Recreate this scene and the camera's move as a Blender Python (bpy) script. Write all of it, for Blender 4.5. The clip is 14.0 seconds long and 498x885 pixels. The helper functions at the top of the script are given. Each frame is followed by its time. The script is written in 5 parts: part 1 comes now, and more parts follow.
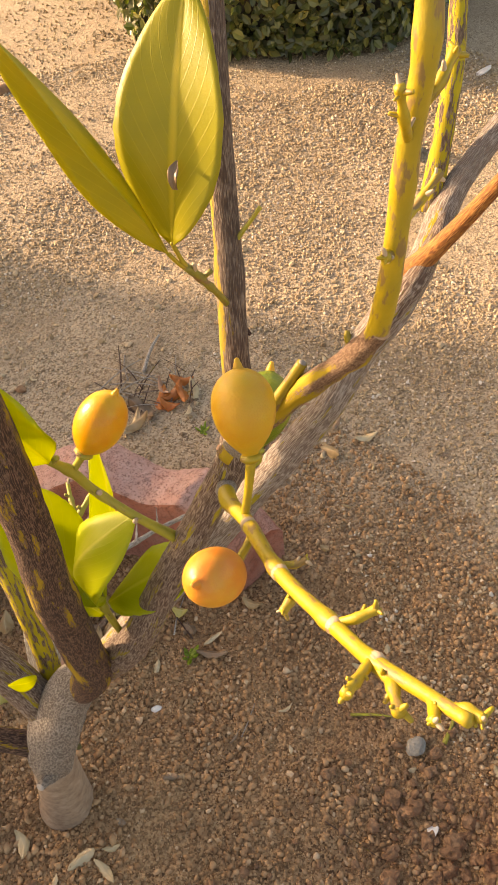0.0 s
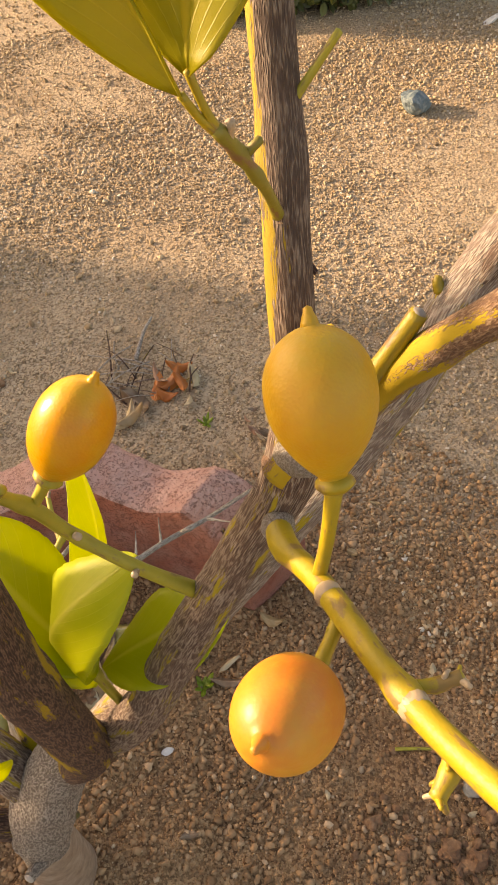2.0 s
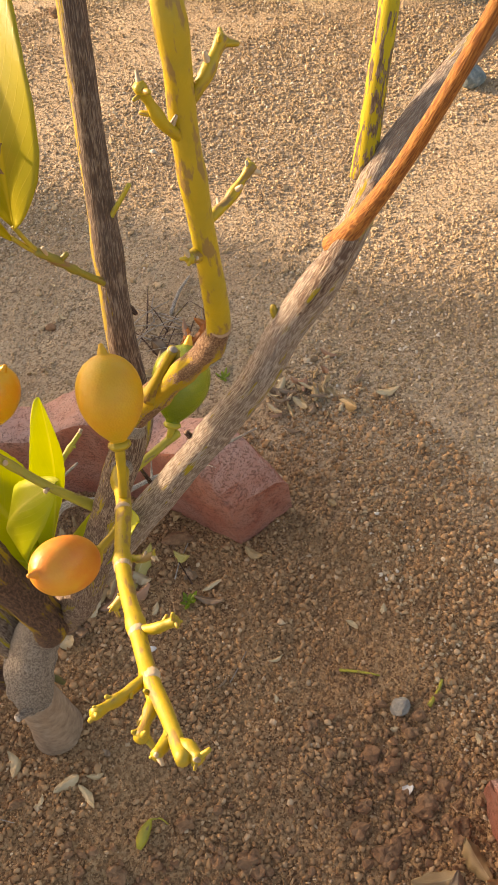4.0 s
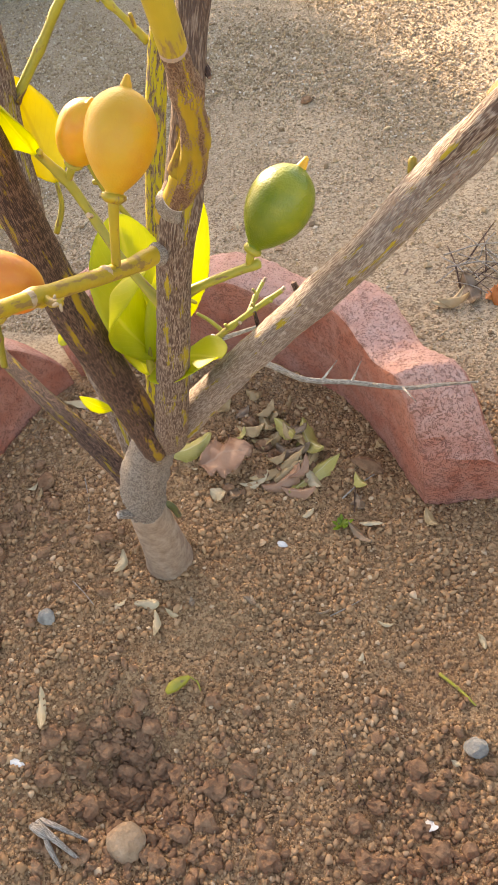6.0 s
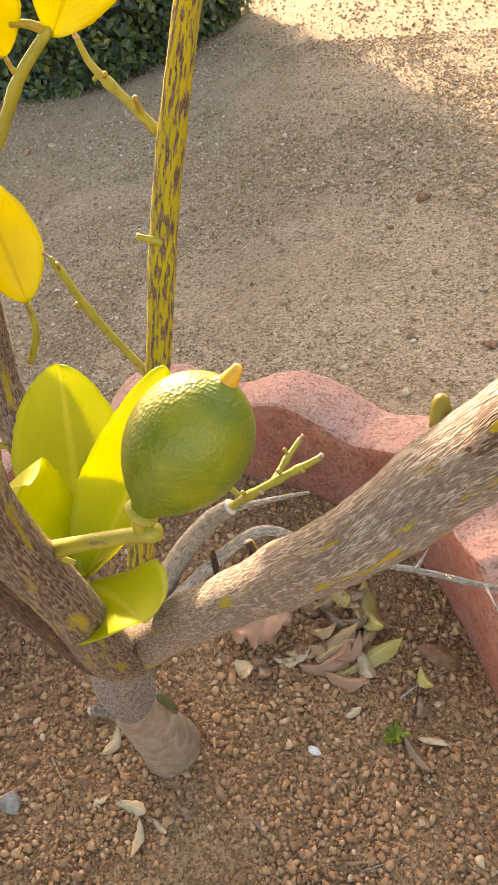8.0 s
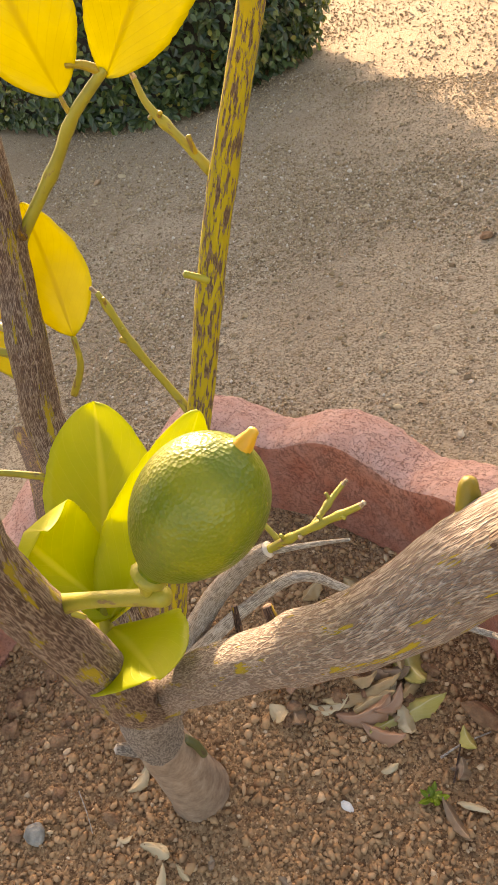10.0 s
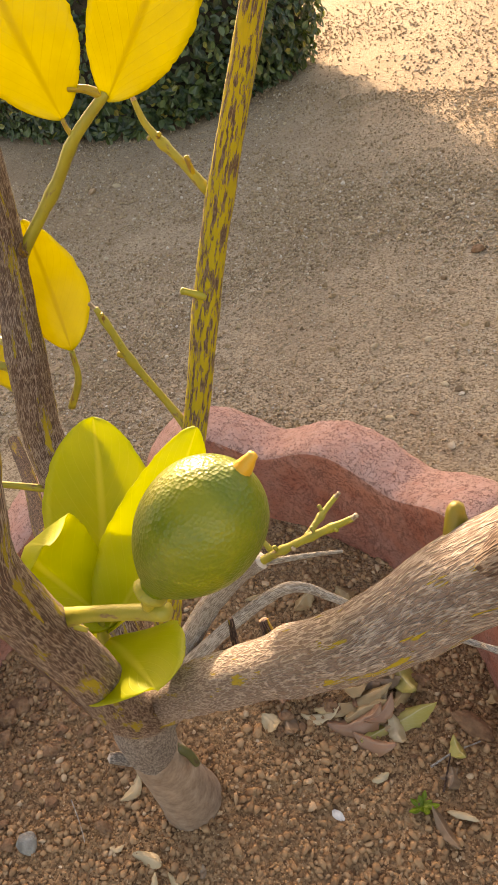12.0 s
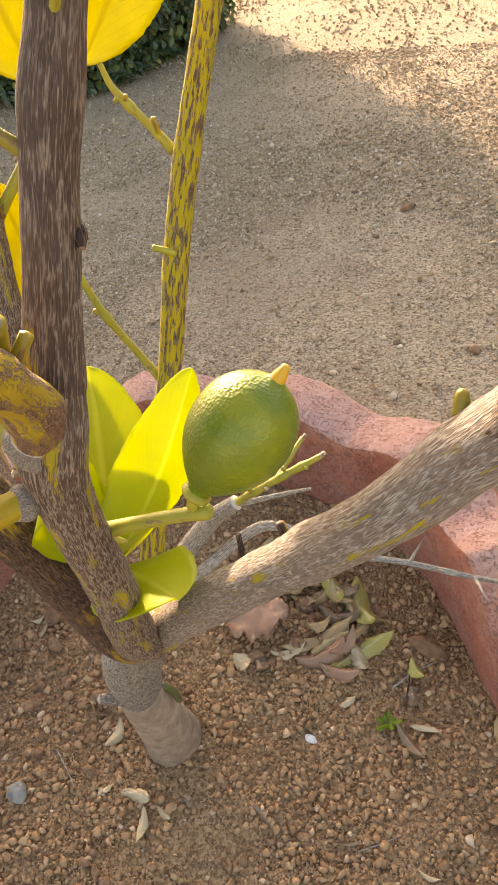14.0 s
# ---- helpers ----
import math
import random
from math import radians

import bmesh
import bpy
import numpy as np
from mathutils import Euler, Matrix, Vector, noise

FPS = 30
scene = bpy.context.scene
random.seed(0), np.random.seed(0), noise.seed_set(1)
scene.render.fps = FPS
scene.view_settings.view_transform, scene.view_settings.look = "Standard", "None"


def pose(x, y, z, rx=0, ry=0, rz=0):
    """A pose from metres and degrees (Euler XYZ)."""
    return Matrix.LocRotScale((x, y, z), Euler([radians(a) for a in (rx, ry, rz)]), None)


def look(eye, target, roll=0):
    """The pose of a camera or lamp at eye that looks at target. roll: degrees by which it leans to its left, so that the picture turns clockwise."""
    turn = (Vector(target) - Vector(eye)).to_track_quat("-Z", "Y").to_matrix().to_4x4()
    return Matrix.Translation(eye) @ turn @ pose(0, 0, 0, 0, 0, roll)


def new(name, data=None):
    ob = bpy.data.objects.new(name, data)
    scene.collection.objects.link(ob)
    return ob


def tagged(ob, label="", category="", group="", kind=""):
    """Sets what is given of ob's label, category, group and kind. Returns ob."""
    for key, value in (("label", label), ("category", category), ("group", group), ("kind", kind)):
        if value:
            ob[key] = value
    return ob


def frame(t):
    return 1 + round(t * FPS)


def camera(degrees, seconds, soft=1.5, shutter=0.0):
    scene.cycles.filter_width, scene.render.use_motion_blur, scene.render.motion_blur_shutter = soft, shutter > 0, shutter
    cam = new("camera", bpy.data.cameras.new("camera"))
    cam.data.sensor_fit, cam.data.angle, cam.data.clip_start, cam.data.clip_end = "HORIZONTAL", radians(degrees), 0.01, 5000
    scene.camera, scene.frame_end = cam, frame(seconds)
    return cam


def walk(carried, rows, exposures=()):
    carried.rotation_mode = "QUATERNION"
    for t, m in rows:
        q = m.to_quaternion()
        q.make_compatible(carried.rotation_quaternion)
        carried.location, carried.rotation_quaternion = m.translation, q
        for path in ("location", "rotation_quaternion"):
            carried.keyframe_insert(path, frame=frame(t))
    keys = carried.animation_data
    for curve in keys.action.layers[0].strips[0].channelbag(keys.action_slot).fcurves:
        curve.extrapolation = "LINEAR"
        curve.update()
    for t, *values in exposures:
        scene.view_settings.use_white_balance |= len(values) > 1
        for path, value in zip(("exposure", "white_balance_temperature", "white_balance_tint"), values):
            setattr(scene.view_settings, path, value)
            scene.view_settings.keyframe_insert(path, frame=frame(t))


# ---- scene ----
cam = camera(37.8, 14.0, soft=1.0)
PATH = [
    (0, (0.16, -0.3, 0.874), (0.554, 0.94, -0.644), -7.3),
    (0.2, (0.164, -0.24, 0.824), (0.565, 1.015, -0.68), -8.1),
    (0.5, (0.16, -0.188, 0.797), (0.555, 1.106, -0.676), -8.8),
    (0.6, (0.161, -0.181, 0.788), (0.548, 1.146, -0.658), -9.8),
    (1, (0.16, -0.173, 0.766), (0.55, 1.113, -0.715), -11.1),
    (1.5, (0.166, -0.194, 0.772), (0.58, 1.027, -0.757), -9.8),
    (2, (0.17, -0.204, 0.779), (0.563, 1.006, -0.764), -9.2),
    (2.5, (0.145, -0.23, 0.777), (0.52, 0.959, -0.787), -9.1),
    (3, (0.164, -0.247, 0.796), (0.494, 0.941, -0.779), -11.3),
    (3.2, (0.184, -0.266, 0.814), (0.512, 0.915, -0.767), -10.5),
    (3.9, (0.241, -0.303, 0.866), (0.422, 0.874, -0.740), -12.3),
    (4.6, (0.297, -0.341, 0.918), (0.269, 0.816, -0.714), -14.0),
    (5.3, (0.341, -0.37, 0.958), (0.045, 0.72, -0.692), -15.4),
    (5.5, (0.34, -0.369, 0.925), (-0.164, 0.692, -0.694), -19.2),
    (5.7, (0.371, -0.379, 0.868), (-0.232, 0.676, -0.72), -18.6),
    (5.9, (0.387, -0.345, 0.81), (-0.316, 0.706, -0.739), -18.0),
    (6, (0.384, -0.314, 0.783), (-0.34, 0.731, -0.761), -17.9),
    (6.1, (0.388, -0.293, 0.765), (-0.342, 0.751, -0.777), -18.0),
    (6.5, (0.379, -0.205, 0.723), (-0.46, 0.87, -0.741), -18.4),
    (7, (0.372, -0.181, 0.731), (-0.538, 0.9, -0.684), -17.5),
    (7.5, (0.374, -0.15, 0.73), (-0.582, 0.945, -0.644), -17.9),
    (8, (0.359, -0.129, 0.701), (-0.666, 0.93, -0.652), -18.5),
    (8.5, (0.346, -0.112, 0.696), (-0.691, 0.922, -0.666), -17.6),
    (8.8, (0.346, -0.111, 0.699), (-0.759, 0.933, -0.601), -18.8),
    (9, (0.339, -0.112, 0.698), (-0.762, 0.92, -0.615), -18.1),
    (9.2, (0.35, -0.114, 0.695), (-0.797, 0.898, -0.593), -18.9),
    (11.3, (0.361, -0.108, 0.703), (-0.808, 0.936, -0.54), -18.5),
    (11.5, (0.36, -0.109, 0.702), (-0.786, 0.94, -0.558), -18.0),
    (12, (0.361, -0.115, 0.706), (-0.791, 0.938, -0.545), -17.8),
    (12.5, (0.375, -0.124, 0.702), (-0.746, 0.927, -0.577), -18.3),
    (13, (0.369, -0.139, 0.709), (-0.736, 0.923, -0.576), -18.3),
    (13.5, (0.357, -0.149, 0.719), (-0.72, 0.931, -0.574), -17.7),
    (14, (0.36, -0.157, 0.722), (-0.623, 0.938, -0.632), -17.1),
]
walk(cam, [(t, look(eye, target, roll)) for t, eye, target, roll in PATH], [(0, 1.54, 9500, 21), (0.5, 1.45, 9500, 21), (1.0, 1.31, 9500, 21), (1.5, 1.33, 9500, 21), (3.2, 1.4, 9500, 21), (5.3, 1.66, 9000, 21), (6.0, 2.18, 8200, 18), (6.5, 2.21, 8200, 17), (7.5, 2.11, 8900, 20), (8.5, 2.07, 8800, 20), (11.5, 1.74, 9600, 23), (12.5, 1.78, 9500, 22), (14, 2.0, 8500, 18)])

# ---- light ----
SUN_AZ, SUN_EL = (-0.735, 0.678), 19.0
world = bpy.data.worlds.new("world")
scene.world = world
world.use_nodes = True
wt = world.node_tree
sky = wt.nodes.new("ShaderNodeTexSky")
sky.sky_type, sky.sun_disc = "NISHITA", False
sky.sun_elevation, sky.sun_rotation = radians(SUN_EL), math.atan2(SUN_AZ[0], SUN_AZ[1])
sky.air_density, sky.dust_density, sky.ozone_density = 1.0, 2.5, 0.6
wt.links.new(sky.outputs[0], wt.nodes["Background"].inputs[0])
wt.nodes["Background"].inputs[1].default_value = 0.15
sun = new("sun", bpy.data.lights.new("sun", "SUN"))
sun.data.energy, sun.data.angle, sun.data.color = 3.65, radians(1.6), (1.0, 0.87, 0.69)
ce, se = math.cos(radians(SUN_EL)), math.sin(radians(SUN_EL))
sun.matrix_world = look((SUN_AZ[0] * ce * 5, SUN_AZ[1] * ce * 5, se * 5), (0, 0, 0))

# ---- materials ----


def material(name):
    m = bpy.data.materials.new(name)
    m.use_nodes = True
    return m, m.node_tree.nodes, m.node_tree.links, m.node_tree.nodes["Principled BSDF"]


def ramp(nodes, links, fac, stops):
    r = nodes.new("ShaderNodeValToRGB")
    while len(r.color_ramp.elements) < len(stops):
        r.color_ramp.elements.new(0.5)
    for e, (p, c) in zip(r.color_ramp.elements, stops):
        e.position, e.color = p, (*c, 1) if len(c) == 3 else c
    links.new(fac, r.inputs[0])
    return r.outputs[0]


def noise_tex(nodes, links, vec, scale, detail=4, rough=0.55):
    n = nodes.new("ShaderNodeTexNoise")
    n.inputs["Scale"].default_value, n.inputs["Detail"].default_value, n.inputs["Roughness"].default_value = scale, detail, rough
    if vec is not None:
        links.new(vec, n.inputs["Vector"])
    return n.outputs[0]


def voronoi(nodes, links, vec, scale, out="Distance", feature="F1"):
    v = nodes.new("ShaderNodeTexVoronoi")
    v.feature = feature
    v.inputs["Scale"].default_value = scale
    links.new(vec, v.inputs["Vector"])
    return v.outputs[out]


def mixc(nodes, links, fac, a, b, mode="MIX"):
    m = nodes.new("ShaderNodeMix")
    m.data_type, m.blend_type = "RGBA", mode
    for i, v in ((0, fac), (6, a), (7, b)):
        if isinstance(v, (int, float)):
            m.inputs[i].default_value = v
        elif isinstance(v, tuple):
            m.inputs[i].default_value = (*v, 1)
        else:
            links.new(v, m.inputs[i])
    return m.outputs[2]


def maths(nodes, links, op, a, b=0.5):
    m = nodes.new("ShaderNodeMath")
    m.operation = op
    for i, v in ((0, a), (1, b)):
        if isinstance(v, (int, float)):
            m.inputs[i].default_value = v
        else:
            links.new(v, m.inputs[i])
    return m.outputs[0]


def bump(nodes, links, bsdf, height, strength, dist):
    b = nodes.new("ShaderNodeBump")
    b.inputs["Strength"].default_value, b.inputs["Distance"].default_value = strength, dist
    links.new(height, b.inputs["Height"])
    links.new(b.outputs[0], bsdf.inputs["Normal"])
    return b


def coords(nodes, links, kind="Object", scale=(1, 1, 1)):
    tc = nodes.new("ShaderNodeTexCoord")
    mp = nodes.new("ShaderNodeMapping")
    mp.inputs["Scale"].default_value = scale
    links.new(tc.outputs[kind], mp.inputs[0])
    return mp.outputs[0]


def bark_material(name, dark, mid, light, patch, amount, ridge=1.0, grain=(760, 55), side=None, cover=0.5, flake=(115, 14)):
    """Furrowed bark: a net of pale flaky ridges drawn out along the stem round darker pits; patch: smooth olive skin left between them.
    cover: share of the ground."""
    m, n, l, b = material(name)
    net = noise_tex(n, l, coords(n, l, "UV", (grain[0] * 1.15, grain[1] * 1.4, 1)), 1, 2.2, 0.5)
    net = maths(n, l, "ABSOLUTE", maths(n, l, "SUBTRACT", net, 0.5))
    wave = maths(n, l, "MAXIMUM", maths(n, l, "SUBTRACT", 0.5, maths(n, l, "MULTIPLY", net, 6.5)), -0.12)
    breaks = noise_tex(n, l, coords(n, l, "UV", (grain[0] * 0.9, grain[1] * 4.5, 1)), 1, 4, 0.65)
    hgt = maths(n, l, "ADD", wave, maths(n, l, "MULTIPLY", breaks, 0.85))
    hgt = maths(n, l, "SUBTRACT", hgt, 0.13)
    col = ramp(n, l, hgt, [(cover - 0.4, dark), (cover - 0.06, mid), (cover + 0.24, light), (cover + 0.55, tuple(min(0.7, c * 1.2) for c in light))])
    blot = noise_tex(n, l, coords(n, l, "Object"), 38, 4)
    col = mixc(n, l, ramp(n, l, blot, [(0.5, (0, 0, 0)), (0.75, (0.35, 0.35, 0.35))]), col, mid)
    if amount > 0:
        pn = noise_tex(n, l, coords(n, l, "UV", (*flake, 1)), 1, 4, 0.6)
        pn = maths(n, l, "ADD", pn, maths(n, l, "MULTIPLY", maths(n, l, "SUBTRACT", 0.45, hgt), 0.1))
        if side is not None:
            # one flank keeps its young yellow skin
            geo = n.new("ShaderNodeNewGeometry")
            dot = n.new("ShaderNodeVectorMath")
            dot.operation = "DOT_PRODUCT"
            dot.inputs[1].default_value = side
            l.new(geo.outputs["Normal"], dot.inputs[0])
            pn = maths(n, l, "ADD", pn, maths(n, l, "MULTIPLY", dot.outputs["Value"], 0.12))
        fac = ramp(n, l, pn, [(0.685 - 0.3 * amount, (0, 0, 0)), (0.7 - 0.3 * amount, (1, 1, 1))])
        pc = mixc(n, l, blot, patch, tuple(c * 0.7 for c in patch))
        col = mixc(n, l, fac, col, pc)
        hgt = mixc(n, l, fac, hgt, (0.3, 0.3, 0.3))
    l.new(col, b.inputs["Base Color"])
    b.inputs["Roughness"].default_value = 0.8
    fine = noise_tex(n, l, coords(n, l, "Object"), 1500, 3)
    bump(n, l, b, maths(n, l, "ADD", hgt, maths(n, l, "MULTIPLY", fine, 0.25)), 1.0, 0.0011 * ridge)
    return m


GREY_BARK = bark_material("grey_bark", (0.16, 0.11, 0.086), (0.32, 0.252, 0.21), (0.54, 0.47, 0.41), (0.38, 0.29, 0.012), 0.24, 1.7, (950, 75), None, 0.45, (150, 20))
BROWN_BARK = bark_material("brown_bark", (0.035, 0.017, 0.012), (0.09, 0.043, 0.028), (0.23, 0.14, 0.095), (0.34, 0.22, 0.008), 0.36, 1.4, (900, 85), None, 0.52)
MOTTLED_BARK = bark_material("mottled_bark", (0.09, 0.05, 0.03), (0.165, 0.1, 0.06), (0.27, 0.19, 0.12), (0.45, 0.35, 0.006), 0.7, 0.7, (1200, 90), None, 0.52, (420, 75))
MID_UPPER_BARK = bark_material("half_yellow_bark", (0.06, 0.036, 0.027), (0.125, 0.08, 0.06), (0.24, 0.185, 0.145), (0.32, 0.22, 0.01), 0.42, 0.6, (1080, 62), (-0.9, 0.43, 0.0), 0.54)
MID_BARK = bark_material("ridged_bark", (0.075, 0.042, 0.03), (0.18, 0.115, 0.083), (0.4, 0.325, 0.265), (0.36, 0.28, 0.012), 0.3, 1.1, (950, 70), None, 0.5, (150, 20))
KNOT_BARK = bark_material("knotted_bark", (0.1, 0.05, 0.03), (0.2, 0.105, 0.055), (0.3, 0.2, 0.13), (0.4, 0.28, 0.01), 0.55, 0.7, (900, 260), None, 0.5)
CRUST = bark_material("corky_crust", (0.19, 0.155, 0.125), (0.28, 0.24, 0.2), (0.4, 0.365, 0.32), (0.3, 0.25, 0.05), 0.0, 0.9, (900, 500), None, 0.44)
DEAD_BARK = bark_material("dead_wood", (0.13, 0.105, 0.085), (0.3, 0.26, 0.215), (0.48, 0.44, 0.385), (0.3, 0.3, 0.1), 0.0, 0.6, (1200, 80), None, 0.4)
ORANGE_BARK = bark_material("orange_bark", (0.15, 0.05, 0.014), (0.28, 0.1, 0.02), (0.36, 0.16, 0.045), (0.4, 0.3, 0.03), 0.1, 0.25, (900, 60), None, 0.5)
BURL_BARK = bark_material("burl_bark", (0.12, 0.096, 0.078), (0.24, 0.2, 0.165), (0.41, 0.36, 0.31), (0.3, 0.25, 0.05), 0.0, 1.6, (430, 150), None, 0.46)


def twig_material(name, a, b2, spot, amount):
    m, n, l, b = material(name)
    big = noise_tex(n, l, coords(n, l, "Object"), 60, 3)
    col = mixc(n, l, ramp(n, l, big, [(0.35, (0, 0, 0)), (0.65, (1, 1, 1))]), a, b2)
    sp = noise_tex(n, l, coords(n, l, "UV", (220, 70, 1)), 1, 4, 0.6)
    col = mixc(n, l, ramp(n, l, sp, [(0.62 - amount, (0, 0, 0)), (0.68 - amount, (1, 1, 1))]), col, spot)
    l.new(col, b.inputs["Base Color"])
    b.inputs["Roughness"].default_value = 0.5
    bump(n, l, b, noise_tex(n, l, coords(n, l, "Object"), 420, 4), 0.35, 0.0008)
    return m


YELLOW_TWIG = twig_material("yellow_twig", (0.38, 0.27, 0.01), (0.3, 0.225, 0.014), (0.22, 0.14, 0.04), 0.085)
GREEN_TWIG = twig_material("green_twig", (0.34, 0.31, 0.03), (0.26, 0.24, 0.03), (0.2, 0.13, 0.05), 0.03)
DULL_TWIG = twig_material("dull_green_twig", (0.25, 0.22, 0.025), (0.19, 0.165, 0.025), (0.2, 0.11, 0.05), 0.06)
STUB_YELLOW = twig_material("olive_stub", (0.3, 0.22, 0.012), (0.22, 0.17, 0.015), (0.16, 0.09, 0.03), 0.07)
STUB_GREEN = twig_material("dark_green_stub", (0.07, 0.075, 0.025), (0.1, 0.1, 0.035), (0.08, 0.055, 0.03), 0.06)
CUT_WOOD = twig_material("cut_wood", (0.24, 0.215, 0.185), (0.18, 0.16, 0.135), (0.17, 0.13, 0.1), 0.04)
NODE_TAN = twig_material("node_bark", (0.45, 0.35, 0.24), (0.36, 0.27, 0.17), (0.22, 0.15, 0.09), 0.08)


def mud_material():
    m, n, l, b = material("mud_coated_bark")
    big = noise_tex(n, l, coords(n, l, "Object"), 70, 8, 0.7)
    col = ramp(n, l, big, [(0.3, (0.19, 0.128, 0.085)), (0.52, (0.31, 0.225, 0.16)), (0.7, (0.43, 0.335, 0.25))])
    l.new(col, b.inputs["Base Color"])
    b.inputs["Roughness"].default_value = 0.92
    bump(n, l, b, noise_tex(n, l, coords(n, l, "Object"), 420, 6, 0.7), 0.9, 0.0016)
    return m


MUD = mud_material()


def peel_material(name, a, b2, c, rough=0.36, pore=0.16):
    """Citrus skin with pores."""
    m, n, l, b = material(name)
    o = coords(n, l, "Object")
    big = noise_tex(n, l, o, 55, 3)
    col = ramp(n, l, big, [(0.32, a), (0.5, b2), (0.68, c)])
    pores = voronoi(n, l, o, 1000)
    fine = noise_tex(n, l, o, 480, 3)
    l.new(mixc(n, l, ramp(n, l, fine, [(0.55, (0, 0, 0)), (0.75, (0.3, 0.3, 0.3))]), col, c), b.inputs["Base Color"])
    b.inputs["Roughness"].default_value = rough
    b.inputs["Subsurface Weight"].default_value = 0.3
    b.inputs["Subsurface Radius"].default_value = (0.004, 0.003, 0.0008)
    hgt = maths(n, l, "ADD", maths(n, l, "MULTIPLY", pores, 1.0), maths(n, l, "MULTIPLY", fine, 0.15))
    bump(n, l, b, hgt, pore, 0.0007)
    return m


YELLOW_PEEL = peel_material("yellow_peel", (0.56, 0.225, 0.008), (0.59, 0.275, 0.01), (0.58, 0.335, 0.018), 0.36, 0.1)
OLIVE_PEEL = peel_material("dull_yellow_peel", (0.5, 0.25, 0.012), (0.52, 0.29, 0.015), (0.47, 0.3, 0.02), 0.5)
ORANGE_PEEL = peel_material("orange_peel", (0.56, 0.175, 0.022), (0.59, 0.235, 0.026), (0.6, 0.32, 0.035), 0.45, 0.06)
GREEN_PEEL = peel_material("green_peel", (0.09, 0.145, 0.0025), (0.13, 0.178, 0.0035), (0.22, 0.242, 0.009), 0.33, 0.34)
NUB_PEEL = peel_material("nub_peel", (0.7, 0.28, 0.01), (0.72, 0.36, 0.015), (0.7, 0.42, 0.05), 0.5)


def leaf_material(name, a, b2, vein, glow, trans=0.45):
    m, n, l, b = material(name)
    uv = n.new("ShaderNodeUVMap")
    sep = n.new("ShaderNodeSeparateXYZ")
    l.new(uv.outputs[0], sep.inputs[0])
    d = maths(n, l, "ABSOLUTE", maths(n, l, "SUBTRACT", sep.outputs[0], 0.5))
    mid = ramp(n, l, d, [(0.0, (1, 1, 1)), (0.018, (0.8, 0.8, 0.8)), (0.045, (0, 0, 0))])
    slant = maths(n, l, "SUBTRACT", maths(n, l, "MULTIPLY", sep.outputs[1], 11.0), maths(n, l, "MULTIPLY", d, 9.0))
    saw = maths(n, l, "ABSOLUTE", maths(n, l, "SUBTRACT", maths(n, l, "FRACT", slant), 0.5))
    side = ramp(n, l, saw, [(0.0, (0.28, 0.28, 0.28)), (0.07, (0, 0, 0))])
    big = noise_tex(n, l, coords(n, l, "Object"), 42, 4)
    col = mixc(n, l, ramp(n, l, big, [(0.35, (0, 0, 0)), (0.68, (1, 1, 1))]), a, b2)
    col = mixc(n, l, side, col, vein)
    col = mixc(n, l, mid, col, vein)
    l.new(col, b.inputs["Base Color"])
    b.inputs["Roughness"].default_value = 0.42
    fine = noise_tex(n, l, coords(n, l, "Object"), 900, 2)
    hgt = maths(n, l, "ADD", maths(n, l, "ADD", mid, side), maths(n, l, "MULTIPLY", fine, 0.35))
    bp = bump(n, l, b, hgt, 0.3, 0.0006)
    tr = n.new("ShaderNodeBsdfTranslucent")
    l.new(mixc(n, l, 0.5, col, glow), tr.inputs[0])
    l.new(bp.outputs[0], tr.inputs["Normal"])
    ms = n.new("ShaderNodeMixShader")
    ms.inputs[0].default_value = trans
    l.new(b.outputs[0], ms.inputs[1])
    l.new(tr.outputs[0], ms.inputs[2])
    l.new(ms.outputs[0], n["Material Output"].inputs[0])
    return m


LEAF_LIME = leaf_material("lime_leaf", (0.4, 0.46, 0.018), (0.5, 0.53, 0.032), (0.6, 0.6, 0.085), (0.85, 0.86, 0.03), 0.52)
LEAF_GREEN = leaf_material("green_leaf", (0.16, 0.27, 0.02), (0.25, 0.36, 0.03), (0.4, 0.44, 0.08), (0.5, 0.62, 0.03))
LEAF_YELLOW = leaf_material("yellow_leaf", (0.45, 0.39, 0.01), (0.55, 0.49, 0.02), (0.36, 0.29, 0.012), (0.66, 0.62, 0.02), 0.46)
LEAF_OLIVE = leaf_material("olive_leaf", (0.3, 0.29, 0.015), (0.4, 0.35, 0.02), (0.56, 0.46, 0.04), (0.7, 0.58, 0.02), 0.34)
DRY_BROWN = leaf_material("dry_brown_leaf", (0.3, 0.155, 0.088), (0.39, 0.225, 0.14), (0.37, 0.23, 0.15), (0.4, 0.25, 0.1), 0.1)
DRY_TAN = leaf_material("dry_tan_leaf", (0.34, 0.225, 0.105), (0.45, 0.32, 0.165), (0.48, 0.36, 0.2), (0.5, 0.35, 0.1), 0.12)
DRY_PALE = leaf_material("dry_pale_leaf", (0.47, 0.36, 0.205), (0.57, 0.465, 0.3), (0.55, 0.44, 0.27), (0.5, 0.4, 0.2), 0.08)
DRY_YELLOW = leaf_material("dry_yellow_leaf", (0.42, 0.36, 0.09), (0.52, 0.43, 0.15), (0.58, 0.5, 0.26), (0.6, 0.5, 0.14), 0.15)
DRY_RUST = leaf_material("rust_leaf", (0.46, 0.13, 0.025), (0.58, 0.2, 0.045), (0.48, 0.18, 0.06), (0.6, 0.2, 0.03), 0.2)
DRY_GREY = leaf_material("grey_dry_leaf", (0.19, 0.12, 0.072), (0.27, 0.185, 0.115), (0.28, 0.2, 0.13), (0.3, 0.2, 0.1), 0.05)


